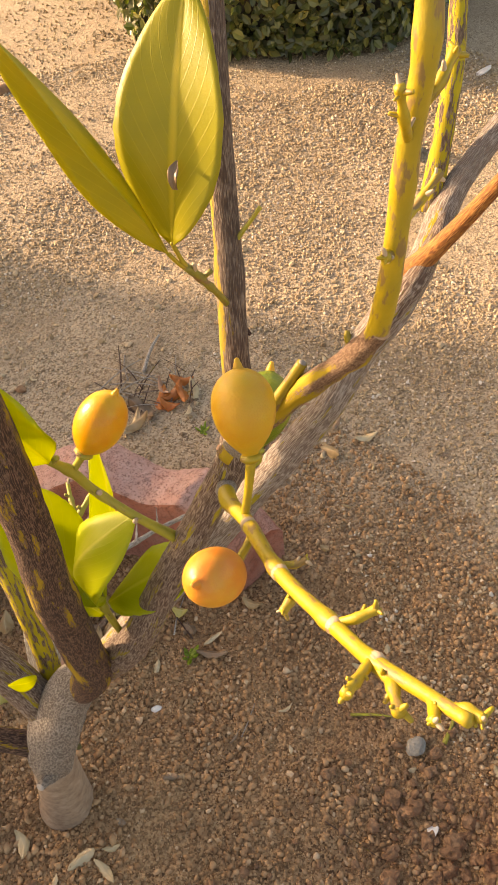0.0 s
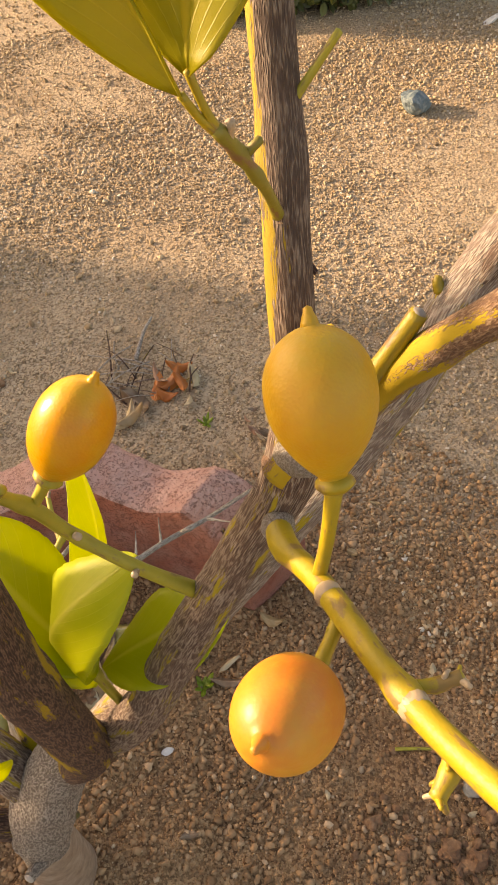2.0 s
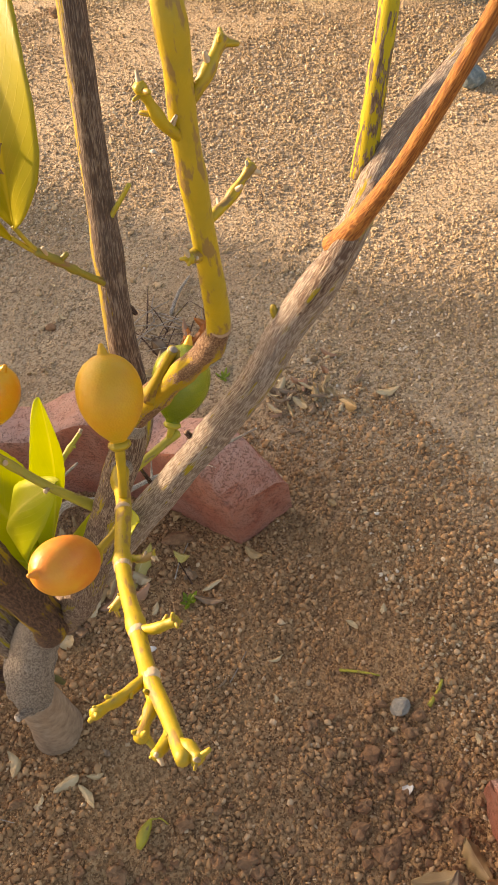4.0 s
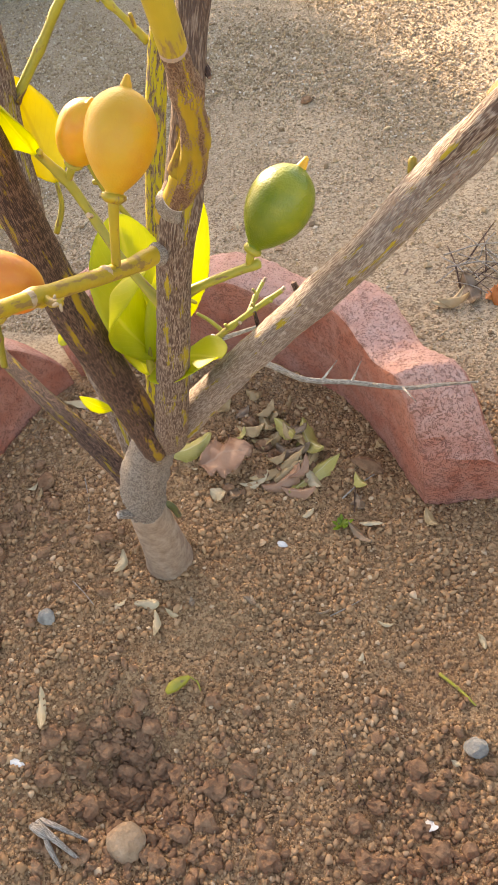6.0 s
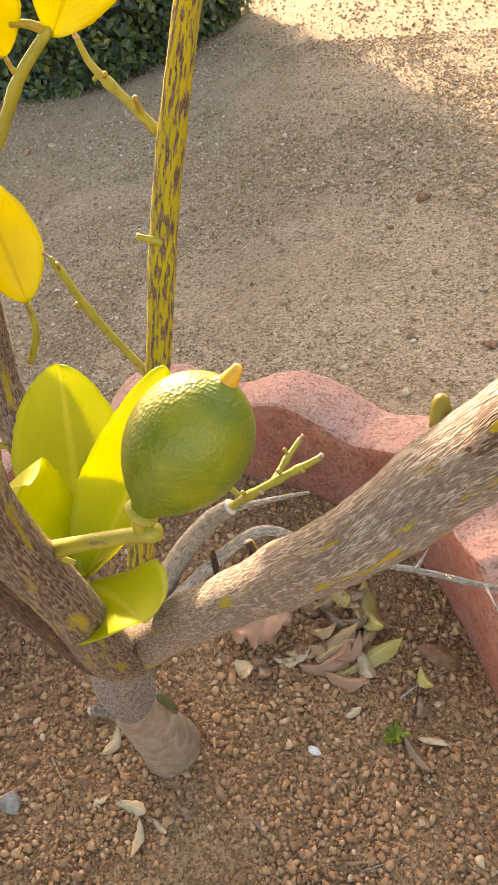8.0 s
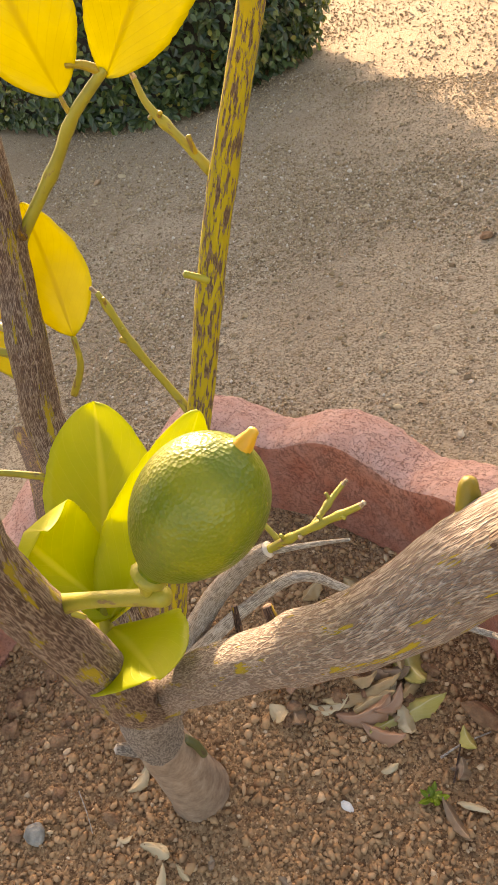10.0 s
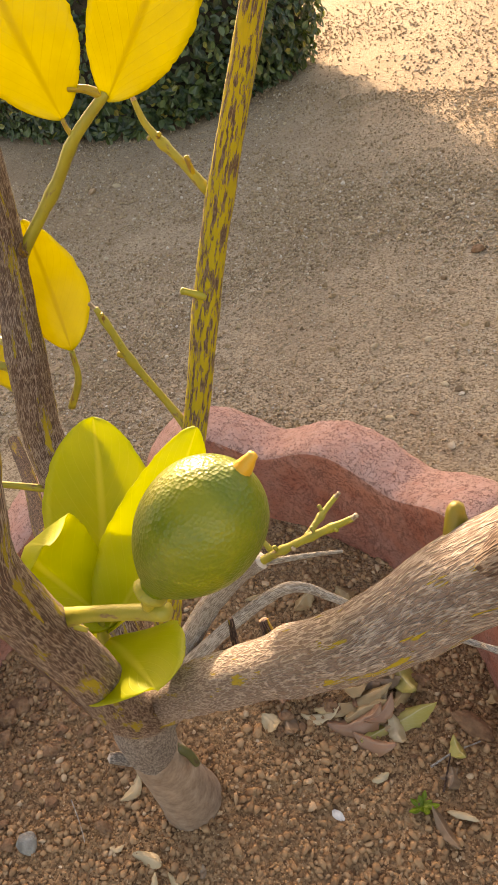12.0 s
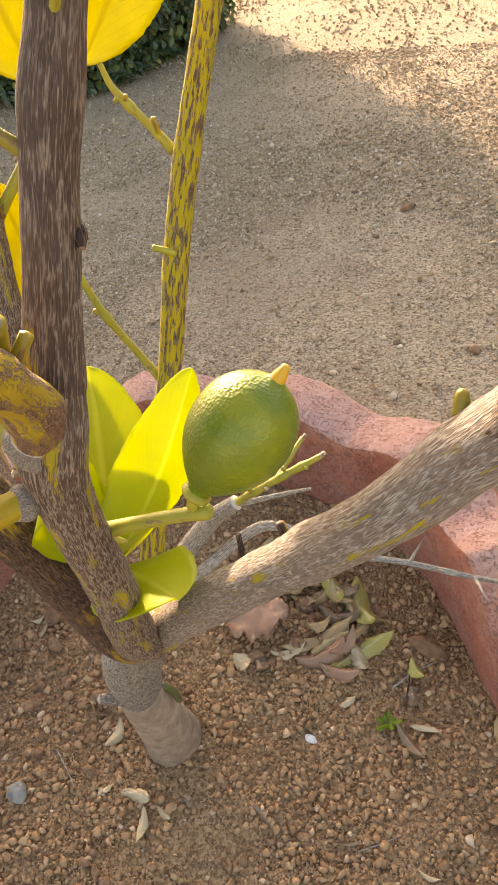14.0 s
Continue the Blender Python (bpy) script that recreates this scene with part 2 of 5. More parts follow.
def concrete_material():
    m, n, l, b = material("red_concrete")
    o = coords(n, l, "Object")
    big = noise_tex(n, l, o, 9, 5)
    col = ramp(n, l, big, [(0.3, (0.34, 0.104, 0.062)), (0.5, (0.4, 0.138, 0.086)), (0.72, (0.48, 0.19, 0.12))])
    dust = ramp(n, l, noise_tex(n, l, o, 26, 6, 0.65), [(0.4, (0, 0, 0)), (0.7, (0.55, 0.55, 0.55))])
    col = mixc(n, l, dust, col, (0.45, 0.26, 0.215))
    pit = noise_tex(n, l, o, 330, 2, 0.6)
    crack = maths(n, l, "ABSOLUTE", maths(n, l, "SUBTRACT", noise_tex(n, l, o, 150, 3, 0.6), 0.5))
    crack = ramp(n, l, maths(n, l, "ADD", crack, maths(n, l, "MULTIPLY", noise_tex(n, l, o, 90, 2), 0.12)), [(0.055, (0, 0, 0)), (0.085, (1, 1, 1))])
    hole = maths(n, l, "MULTIPLY", ramp(n, l, pit, [(0.36, (0, 0, 0)), (0.42, (1, 1, 1))]), crack)
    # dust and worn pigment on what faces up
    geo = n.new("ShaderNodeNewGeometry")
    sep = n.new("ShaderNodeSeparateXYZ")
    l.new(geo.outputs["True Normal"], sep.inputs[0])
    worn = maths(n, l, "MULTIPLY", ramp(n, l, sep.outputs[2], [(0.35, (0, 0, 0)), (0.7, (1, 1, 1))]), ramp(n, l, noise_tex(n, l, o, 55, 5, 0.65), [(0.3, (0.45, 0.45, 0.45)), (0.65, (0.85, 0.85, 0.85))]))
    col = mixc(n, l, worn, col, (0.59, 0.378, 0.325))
    col = mixc(n, l, hole, mixc(n, l, 0.5, col, (0.09, 0.032, 0.019)), col)
    l.new(col, b.inputs["Base Color"])
    b.inputs["Roughness"].default_value = 0.95
    fine = noise_tex(n, l, o, 700, 3)
    bump(n, l, b, maths(n, l, "ADD", hole, maths(n, l, "MULTIPLY", fine, 0.6)), 0.8, 0.0022)
    return m


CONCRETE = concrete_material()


def earth_material():
    """Reddish dug soil inside the ring, pale compacted grit outside."""
    m, n, l, b = material("earth")
    o = coords(n, l, "Object")
    sep = n.new("ShaderNodeSeparateXYZ")
    l.new(o, sep.inputs[0])
    wob = noise_tex(n, l, o, 5, 5)
    dx = maths(n, l, "SUBTRACT", sep.outputs[0], 0.1)
    dy = maths(n, l, "ADD", sep.outputs[1], 0.1)
    r = maths(n, l, "SQRT", maths(n, l, "ADD", maths(n, l, "MULTIPLY", dx, dx), maths(n, l, "MULTIPLY", dy, dy)))
    r = maths(n, l, "ADD", r, maths(n, l, "MULTIPLY", maths(n, l, "SUBTRACT", wob, 0.5), 0.5))
    out = ramp(n, l, r, [(0.36, (0, 0, 0)), (0.62, (1, 1, 1))])
    cell = n.new("ShaderNodeTexVoronoi")
    cell.inputs["Scale"].default_value = 150
    cell.inputs["Randomness"].default_value = 1.0
    l.new(o, cell.inputs["Vector"])
    small = n.new("ShaderNodeTexVoronoi")
    small.inputs["Scale"].default_value = 360
    l.new(o, small.inputs["Vector"])
    cs = n.new("ShaderNodeSeparateColor")
    l.new(cell.outputs["Color"], cs.inputs[0])
    ss2 = n.new("ShaderNodeSeparateColor")
    l.new(small.outputs["Color"], ss2.inputs[0])
    g0 = noise_tex(n, l, o, 290, 5, 0.7)
    g1 = maths(n, l, "ADD", maths(n, l, "MULTIPLY", g0, 0.5), maths(n, l, "ADD", maths(n, l, "MULTIPLY", cs.outputs[0], 0.12), maths(n, l, "MULTIPLY", ss2.outputs[0], 0.38)))
    g2 = noise_tex(n, l, o, 14, 4)
    soil = ramp(n, l, g1, [(0.36, (0.12, 0.06, 0.027)), (0.47, (0.335, 0.19, 0.09)), (0.6, (0.54, 0.345, 0.185))])
    soil = mixc(n, l, ramp(n, l, g2, [(0.4, (0.0, 0.0, 0.0)), (0.7, (0.45, 0.45, 0.45))]), soil, (0.4, 0.243, 0.122))
    g3 = noise_tex(n, l, o, 7, 4, 0.6)
    soil = mixc(n, l, ramp(n, l, g3, [(0.4, (0.5, 0.5, 0.5)), (0.56, (0, 0, 0))]), soil, (0.23, 0.122, 0.06))
    grit = ramp(n, l, g1, [(0.35, (0.2, 0.138, 0.082)), (0.45, (0.36, 0.266, 0.168)), (0.6, (0.49, 0.385, 0.262))])
    grit = mixc(n, l, ramp(n, l, g2, [(0.4, (0, 0, 0)), (0.7, (0.45, 0.45, 0.45))]), grit, (0.38, 0.29, 0.195))
    g4 = noise_tex(n, l, o, 3.2, 4, 0.6)
    grit = mixc(n, l, ramp(n, l, g4, [(0.45, (0, 0, 0)), (0.62, (0.5, 0.5, 0.5))]), grit, (0.31, 0.215, 0.13))
    l.new(mixc(n, l, out, soil, grit), b.inputs["Base Color"])
    b.inputs["Roughness"].default_value = 0.97
    dome = maths(n, l, "ADD", maths(n, l, "MULTIPLY", cell.outputs["Distance"], -1.3), maths(n, l, "MULTIPLY", small.outputs["Distance"], -0.6))
    hgt = maths(n, l, "ADD", maths(n, l, "ADD", g0, dome), maths(n, l, "MULTIPLY", noise_tex(n, l, o, 60, 3), 1.0))
    hgt = maths(n, l, "MULTIPLY", hgt, maths(n, l, "SUBTRACT", 1.0, maths(n, l, "MULTIPLY", out, 0.5)))
    bump(n, l, b, hgt, 1.0, 0.0035)
    return m


EARTH = earth_material()


def grain_material(name, stops, rough=0.92):
    m, n, l, b = material(name)
    geo = n.new("ShaderNodeNewGeometry")
    col = ramp(n, l, geo.outputs["Random Per Island"], stops)
    big = noise_tex(n, l, coords(n, l, "Object"), 300, 3)
    l.new(mixc(n, l, maths(n, l, "MULTIPLY", big, 0.2), col, (0.22, 0.135, 0.075), "MIX"), b.inputs["Base Color"])
    b.inputs["Roughness"].default_value = rough
    bump(n, l, b, noise_tex(n, l, coords(n, l, "Object"), 600, 3), 0.4, 0.0015)
    return m


GRIT = grain_material("grit", [(0.0, (0.2, 0.135, 0.08)), (0.15, (0.31, 0.22, 0.125)), (0.5, (0.42, 0.308, 0.18)), (0.75, (0.5, 0.385, 0.24)), (0.94, (0.57, 0.47, 0.335)), (1.0, (0.7, 0.64, 0.55))])
LUMP = grain_material("soil_lump", [(0.0, (0.23, 0.124, 0.058)), (0.4, (0.37, 0.216, 0.107)), (0.8, (0.44, 0.268, 0.138)), (0.95, (0.5, 0.325, 0.182)), (1.0, (0.62, 0.46, 0.3))])
CRUMB = grain_material("soil_crumb", [(0.0, (0.19, 0.1, 0.045)), (0.4, (0.345, 0.197, 0.094)), (0.85, (0.46, 0.28, 0.144)), (0.97, (0.56, 0.38, 0.215)), (1.0, (0.66, 0.52, 0.36))])


def stone_material(name, a, b2, c):
    m, n, l, b = material(name)
    o = coords(n, l, "Object")
    l.new(ramp(n, l, noise_tex(n, l, o, 70, 6, 0.7), [(0.32, a), (0.5, b2), (0.68, c)]), b.inputs["Base Color"])
    b.inputs["Roughness"].default_value = 0.9
    bump(n, l, b, noise_tex(n, l, o, 160, 5), 0.6, 0.004)
    return m


BLUE_STONE = stone_material("blue_stone", (0.07, 0.105, 0.12), (0.13, 0.175, 0.19), (0.26, 0.3, 0.3))
GREY_STONE = stone_material("grey_stone", (0.16, 0.15, 0.13), (0.26, 0.25, 0.22), (0.38, 0.36, 0.31))
TAN_STONE = stone_material("tan_stone", (0.26, 0.17, 0.1), (0.36, 0.24, 0.14), (0.44, 0.31, 0.2))
WHITE_BIT = stone_material("white_flake", (0.55, 0.53, 0.5), (0.68, 0.66, 0.62), (0.78, 0.77, 0.74))
CLOD = stone_material("dark_clod", (0.14, 0.07, 0.036), (0.23, 0.125, 0.066), (0.33, 0.195, 0.108))


def hedge_leaf_material(name, a, b2, c):
    m, n, l, b = material(name)
    geo = n.new("ShaderNodeNewGeometry")
    l.new(ramp(n, l, geo.outputs["Random Per Island"], [(0.0, a), (0.5, b2), (0.94, c), (1.0, (0.3, 0.26, 0.05))]), b.inputs["Base Color"])
    b.inputs["Roughness"].default_value = 0.35
    tr = n.new("ShaderNodeBsdfTranslucent")
    tr.inputs[0].default_value = (0.2, 0.3, 0.03, 1)
    ms = n.new("ShaderNodeMixShader")
    ms.inputs[0].default_value = 0.14
    l.new(b.outputs[0], ms.inputs[1])
    l.new(tr.outputs[0], ms.inputs[2])
    l.new(ms.outputs[0], n["Material Output"].inputs[0])
    return m


HEDGE_LEAF = hedge_leaf_material("hedge_leaf", (0.014, 0.034, 0.018), (0.036, 0.07, 0.03), (0.1, 0.15, 0.045))
OLIVE_HEDGE_LEAF = hedge_leaf_material("olive_hedge_leaf", (0.026, 0.034, 0.012), (0.065, 0.075, 0.022), (0.17, 0.17, 0.045))
# near-black, since the shade inside the hedges is put into the colour
SHADED_HEDGE_CORE = stone_material("shaded_hedge_core", (0.02, 0.018, 0.012), (0.035, 0.03, 0.02), (0.06, 0.05, 0.035))

# ---- building helpers ----


def V(p):
    return Vector(p[:3])


def mesh_object(name, bm, mat, parent=None, label="", smooth=True):
    me = bpy.data.meshes.new(name)
    bm.to_mesh(me)
    bm.free()
    me.materials.append(mat)
    if smooth:
        for f in me.polygons:
            f.use_smooth = True
    ob = new(name, me)
    if parent is not None:
        ob.parent = parent
    if label:
        tagged(ob, label)
    return ob


def part(name, bm, mat, parent, label=""):
    return mesh_object(name, bm, mat, parent, label)


def empty(name, label, category, group="", kind=""):
    return tagged(new(name), label, category, group, kind)


def catmull(pts, step):
    """Points (x, y, z, r) resampled along a smooth curve."""
    P = [np.array(p, float) for p in pts]
    P = [2 * P[0] - P[1]] + P + [2 * P[-1] - P[-2]]
    out = []
    for i in range(1, len(P) - 2):
        a, b, c, d = P[i - 1:i + 3]
        n = max(1, int(np.linalg.norm((c - b)[:3]) / step))
        for k in range(n):
            t = k / n
            out.append(0.5 * (2 * b + (c - a) * t + (2 * a - 5 * b + 4 * c - d) * t * t + (3 * b - a - 3 * c + d) * t ** 3))
    out.append(P[-2])
    return out


def tube(pts, seg=16, step=0.005, rough=0.05, seed=0, cap=True, knots=()):
    """A tapering stem with uneven girth; knots: (share of length, swelling)."""
    c = catmull(pts, step)
    bm = bmesh.new()
    uvl = bm.loops.layers.uv.new("UVMap")
    rings, along, tot = [], [0.0], 0.0
    for a, b in zip(c, c[1:]):
        tot += float(np.linalg.norm((b - a)[:3]))
        along.append(tot)
    up = Vector((0.31, 0.73, 0.21))
    for i, p in enumerate(c):
        t = Vector((c[min(i + 1, len(c) - 1)] - c[max(i - 1, 0)])[:3]).normalized()
        s = (up - t * up.dot(t)).normalized()
        u = t.cross(s)
        up = s
        r = max(0.0003, float(p[3]))
        for where, swell in knots:
            d = (along[i] / tot - where) * tot / max(r, 0.002)
            r *= 1 + swell * math.exp(-d * d * 0.5)
        ring = []
        for k in range(seg):
            a = 2 * math.pi * k / seg
            q = V(p) + s * math.cos(a) * r + u * math.sin(a) * r
            w = noise.noise(q * 55 + Vector((seed, 0, 0))) * 0.7 + noise.noise(q * 170 + Vector((0, seed, 0))) * 0.4
            ring.append(bm.verts.new(V(p) + (q - V(p)) * (1 + rough * w)))
        rings.append(ring)
    r0 = max(0.0005, sum(float(p[3]) for p in c) / len(c))
    for i in range(len(rings) - 1):
        for k in range(seg):
            f = bm.faces.new((rings[i][k], rings[i][(k + 1) % seg], rings[i + 1][(k + 1) % seg], rings[i + 1][k]))
            w = 2 * math.pi * r0 / seg
            for loop, (uu, vv) in zip(f.loops, ((k * w, along[i]), ((k + 1) * w, along[i]), ((k + 1) * w, along[i + 1]), (k * w, along[i + 1]))):
                loop[uvl].uv = (uu + seed * 0.37, vv + seed * 0.11)
    if cap:
        bm.faces.new(list(reversed(rings[0])))
        tip = bm.verts.new(V(c[-1]) + (V(c[-1]) - V(c[-2])).normalized() * float(c[-1][3]) * 0.5)
        for k in range(seg):
            bm.faces.new((rings[-1][k], rings[-1][(k + 1) % seg], tip))
    return bm


def leaf_mesh(base, tip, side, width, bend=0.1, fold=0.25, curl=0.0, wave=0.03, thick=0.00035, rows=14, cols=8, seed=0, blunt=0.5, ragged=0.035, teeth=False, crumple=0.0):
    """A blade with a midrib: bend bows it along its length, fold lifts the halves, curl rolls the rims, wave ripples them."""
    base, tip = V(base), V(tip)
    ax = tip - base
    L = ax.length
    ax.normalize()
    s = V(side)
    s = (s - ax * s.dot(ax)).normalized()
    nrm = s.cross(ax)
    bm = bmesh.new()
    uvl = bm.loops.layers.uv.new("UVMap")
    top, low = [], []
    for i in range(rows + 1):
        t = i / rows
        w = width / 2 * max(0.0, math.sin(math.pi * t ** (0.78 + 0.3 * blunt))) ** (0.85 - 0.25 * blunt)
        w = max(w, 0.0006 if i else 0.0008)
        c = base + ax * (L * t) + nrm * (bend * L * math.sin(math.pi * t))
        c += s * (crumple * L * 0.8 * math.sin(math.pi * t) * math.sin(seed * 2.3))
        rt, rl = [], []
        for j in range(cols + 1):
            u = j / cols * 2 - 1
            lift = (fold * abs(u) + curl * u * u) * w * (1 + 4 * crumple * math.copysign(1, u) * math.sin(seed * 1.7))
            if crumple:
                lift += crumple * width * (noise.noise(Vector((t * 3.1 + seed * 5, u * 1.4, seed))) + 0.6 * noise.noise(Vector((t * 8 + seed, u * 3, seed * 1.9))))
            lift += wave * width * math.sin(9 * t + 2.2 * u + seed) * abs(u)
            tooth = 0.02 * abs(u) ** 3 * abs(math.sin(math.pi * t * L / 0.0026)) if teeth else 0.0
            rim = 1 + tooth + ragged * abs(u) * (noise.noise(Vector((t * 9 + seed * 3.1, u * 0.8, seed))) + 0.8 * noise.noise(Vector((t * 27 + seed, u, seed * 2.3))))
            p = c + s * (u * w * rim) + nrm * lift
            rt.append(bm.verts.new(p + nrm * thick * 0.5))
            rl.append(bm.verts.new(p - nrm * thick * 0.5))
        top.append(rt)
        low.append(rl)

    def face(vs, uvs):
        f = bm.faces.new(vs)
        for loop, q in zip(f.loops, uvs):
            loop[uvl].uv = q

    for i in range(rows):
        for j in range(cols):
            q = [(j / cols, i / rows), ((j + 1) / cols, i / rows), ((j + 1) / cols, (i + 1) / rows), (j / cols, (i + 1) / rows)]
            face((top[i][j], top[i][j + 1], top[i + 1][j + 1], top[i + 1][j]), q)
            face((low[i + 1][j], low[i + 1][j + 1], low[i][j + 1], low[i][j]), [q[3], q[2], q[1], q[0]])
        for j, d in ((0, 1), (cols, -1)):
            vs = (low[i][j], top[i][j], top[i + 1][j], low[i + 1][j])
            face(vs if d > 0 else tuple(reversed(vs)), [(j / cols, i / rows)] * 4)
    for i in (0, rows):
        for j in range(cols):
            vs = (top[i][j], low[i][j], low[i][j + 1], top[i][j + 1])
            face(vs if i == 0 else tuple(reversed(vs)), [(j / cols, i / rows)] * 4)
    return bm


def lemon_mesh(base, tip, width, nub=0.16, seed=0, skew=1.0, neck=0.0):
    """A fruit from stalk end to nub."""
    base, tip = V(base), V(tip)
    ax = tip - base
    L = ax.length
    ax.normalize()
    s = ax.orthogonal().normalized()
    u = ax.cross(s)
    bm = bmesh.new()
    rows, seg = 72, 72
    body = 1 - nub
    rings = []
    for i in range(1, rows):
        t = i / rows
        k = min(1.0, t / body) ** skew
        r = width / 2 * max(0.0, 1 - abs(2 * k - 1) ** 2.25) ** 0.56
        shoulder = width * 0.045 * (1 - max(0.0, (t - body) / nub) ** 2 * 0.5) if t > body * 0.9 else 0
        r = max(r, shoulder if t > body * 0.97 else r)
        if t > body * 0.9:
            r = max(r, width * 0.045 + width * 0.09 * max(0, 1 - (t - body * 0.9) / (0.6 * nub + 0.1 * body)))
            if t > 0.96:
                r *= 0.85
        if t < 0.05:
            r = max(r, width * 0.16)
        r *= 1 - neck * max(0.0, 1 - t / 0.55) ** 2
        ring = []
        for a in range(seg):
            th = 2 * math.pi * a / seg
            d = s * math.cos(th) + u * math.sin(th)
            q = base + ax * (L * t) + d * r
            w = noise.noise(q * 45 + Vector((seed, 1, 2))) * 0.012
            ring.append(bm.verts.new(base + ax * (L * t) + d * r * (1 + w)))
        rings.append(ring)
    for i in range(len(rings) - 1):
        for a in range(seg):
            bm.faces.new((rings[i][a], rings[i][(a + 1) % seg], rings[i + 1][(a + 1) % seg], rings[i + 1][a]))
    b0 = bm.verts.new(base)
    t0 = bm.verts.new(tip)
    for a in range(seg):
        bm.faces.new((rings[0][(a + 1) % seg], rings[0][a], b0))
        bm.faces.new((rings[-1][a], rings[-1][(a + 1) % seg], t0))
    return bm


def rock_mesh(loc, size, seed, sub=3, amount=0.3, rot=0.0, sink=0.25):
    bm = bmesh.new()
    bmesh.ops.create_icosphere(bm, subdivisions=sub, radius=0.5)
    rm = Euler((0.3 * math.sin(seed), 0.4 * math.cos(seed * 2), rot)).to_matrix()
    for v in bm.verts:
        d = v.co.normalized()
        k = 1 + amount * noise.noise(d * 1.3 + Vector((seed, seed * 0.7, 0))) + amount * 0.35 * noise.noise(d * 4 + Vector((0, seed, 0)))
        for cut in range(6):
            cd = Vector((math.sin(cut * 2.4 + seed), math.cos(cut * 1.7 + seed * 2), math.sin(cut + seed * 3))).normalized()
            h = d.dot(cd) * k
            if h > 0.78:
                k *= 0.78 / h * 0.5 + 0.5
        q = rm @ Vector((d.x * size[0], d.y * size[1], d.z * size[2]))
        v.co = Vector(loc) + q * k * 0.5 + Vector((0, 0, size[2] * (0.5 - sink)))
    return bm


def soil_height(x, y):
    """The bed is heaped towards its far left and dug out on the right; outside it is level."""
    r = math.hypot(x, y)
    k = min(1.0, max(0.0, (0.55 - r) / 0.2))
    dug = 0.042 * math.exp(-((x - 0.05) ** 2 + 1.6 * (y + 0.235) ** 2) / 0.006) + 0.01 * math.exp(-((x - 0.36) ** 2 + (y + 0.2) ** 2) / 0.003)
    return max(-0.016, min(0.045, 0.03 - 0.16 * x)) * k - dug


def ground_height(x, y):
    p = Vector((x, y, 0))
    r = math.hypot(x - 0.1, y + 0.1)
    inside = min(1.0, max(0.0, (0.6 - r) / 0.25))
    h = soil_height(x, y)
    h += noise.noise(p * 9) * (0.002 + 0.006 * inside) + noise.noise(p * 33) * (0.0012 + 0.0035 * inside)
    return h + noise.noise(p * 1.3 + Vector((3, 1, 0))) * 0.003


# ---- ground ----
def axis(lo, hi, fine, far):
    a = list(np.arange(lo, hi, fine))
    s = fine
    while a[-1] < far:
        s *= 1.16
        a.append(a[-1] + s)
    s = fine
    while a[0] > -far:
        s *= 1.16
        a.insert(0, a[0] - s)
    return a


def build_ground():
    xs, ys = axis(-0.55, 0.75, 0.009, 120), axis(-0.5, 0.8, 0.009, 120)
    verts = [(x, y, ground_height(x, y)) for y in ys for x in xs]
    w = len(xs)
    faces = [(j * w + i, j * w + i + 1, (j + 1) * w + i + 1, (j + 1) * w + i) for j in range(len(ys) - 1) for i in range(w - 1)]
    me = bpy.data.meshes.new("ground")
    me.from_pydata(verts, [], faces)
    me.materials.append(EARTH)
    for f in me.polygons:
        f.use_smooth = True
    return tagged(new("ground", me), "bare sandy ground with reddish dug soil around the tree", "ground", kind="structure")


build_ground()


def grains(name, label, category, mat, places, sizes, seed, sub=1, rough=0.2, flat=0.75, soft=False):
    """Many crumbs in one mesh: twelve-cornered lumps, each turned and squashed its own way."""
    rng = np.random.default_rng(seed)
    bm = bmesh.new()
    if sub:
        bmesh.ops.create_icosphere(bm, subdivisions=sub, radius=0.5)
    else:
        vs = [bm.verts.new(p) for p in ((0.5, 0, 0), (0, 0.5, 0), (-0.5, 0, 0), (0, -0.5, 0), (0, 0, 0.5), (0, 0, -0.5))]
        for k in range(4):
            bm.faces.new((vs[k], vs[(k + 1) % 4], vs[4]))
            bm.faces.new((vs[(k + 1) % 4], vs[k], vs[5]))
        bm.verts.index_update()
    base = np.array([v.co[:] for v in bm.verts])
    tris = np.array([[v.index for v in f.verts] for f in bm.faces])
    bm.free()
    n, nv = len(places), len(base)
    q = rng.normal(size=(n, 4))
    q /= np.linalg.norm(q, axis=1)[:, None]
    w, x, y, z = q.T
    R = np.stack([1 - 2 * (y * y + z * z), 2 * (x * y - z * w), 2 * (x * z + y * w), 2 * (x * y + z * w), 1 - 2 * (x * x + z * z), 2 * (y * z - x * w), 2 * (x * z - y * w), 2 * (y * z + x * w), 1 - 2 * (x * x + y * y)], 1).reshape(n, 3, 3)
    shape = base[None] * (1 + rng.normal(0, rough, (n, nv, 1))) * rng.uniform(0.5, 1.2, (n, 1, 3))
    pts = np.einsum("nij,nkj->nki", R, shape) * np.asarray(sizes)[:, None, None]
    pts[:, :, 2] *= flat
    pts += np.asarray(places)[:, None, :]
    idx = (tris[None] + nv * np.arange(n)[:, None, None]).reshape(-1, 3)
    me = bpy.data.meshes.new(name)
    me.vertices.add(n * nv)
    me.vertices.foreach_set("co", pts.reshape(-1))
    me.loops.add(len(idx) * 3)
    me.loops.foreach_set("vertex_index", idx.reshape(-1).astype(np.int32))
    me.polygons.add(len(idx))
    me.polygons.foreach_set("loop_start", np.arange(0, len(idx) * 3, 3, dtype=np.int32))
    me.update(calc_edges=True)
    me.shade_smooth() if soft else me.shade_flat()
    me.materials.append(mat)
    return tagged(new(name, me), label, category, kind="stuff")


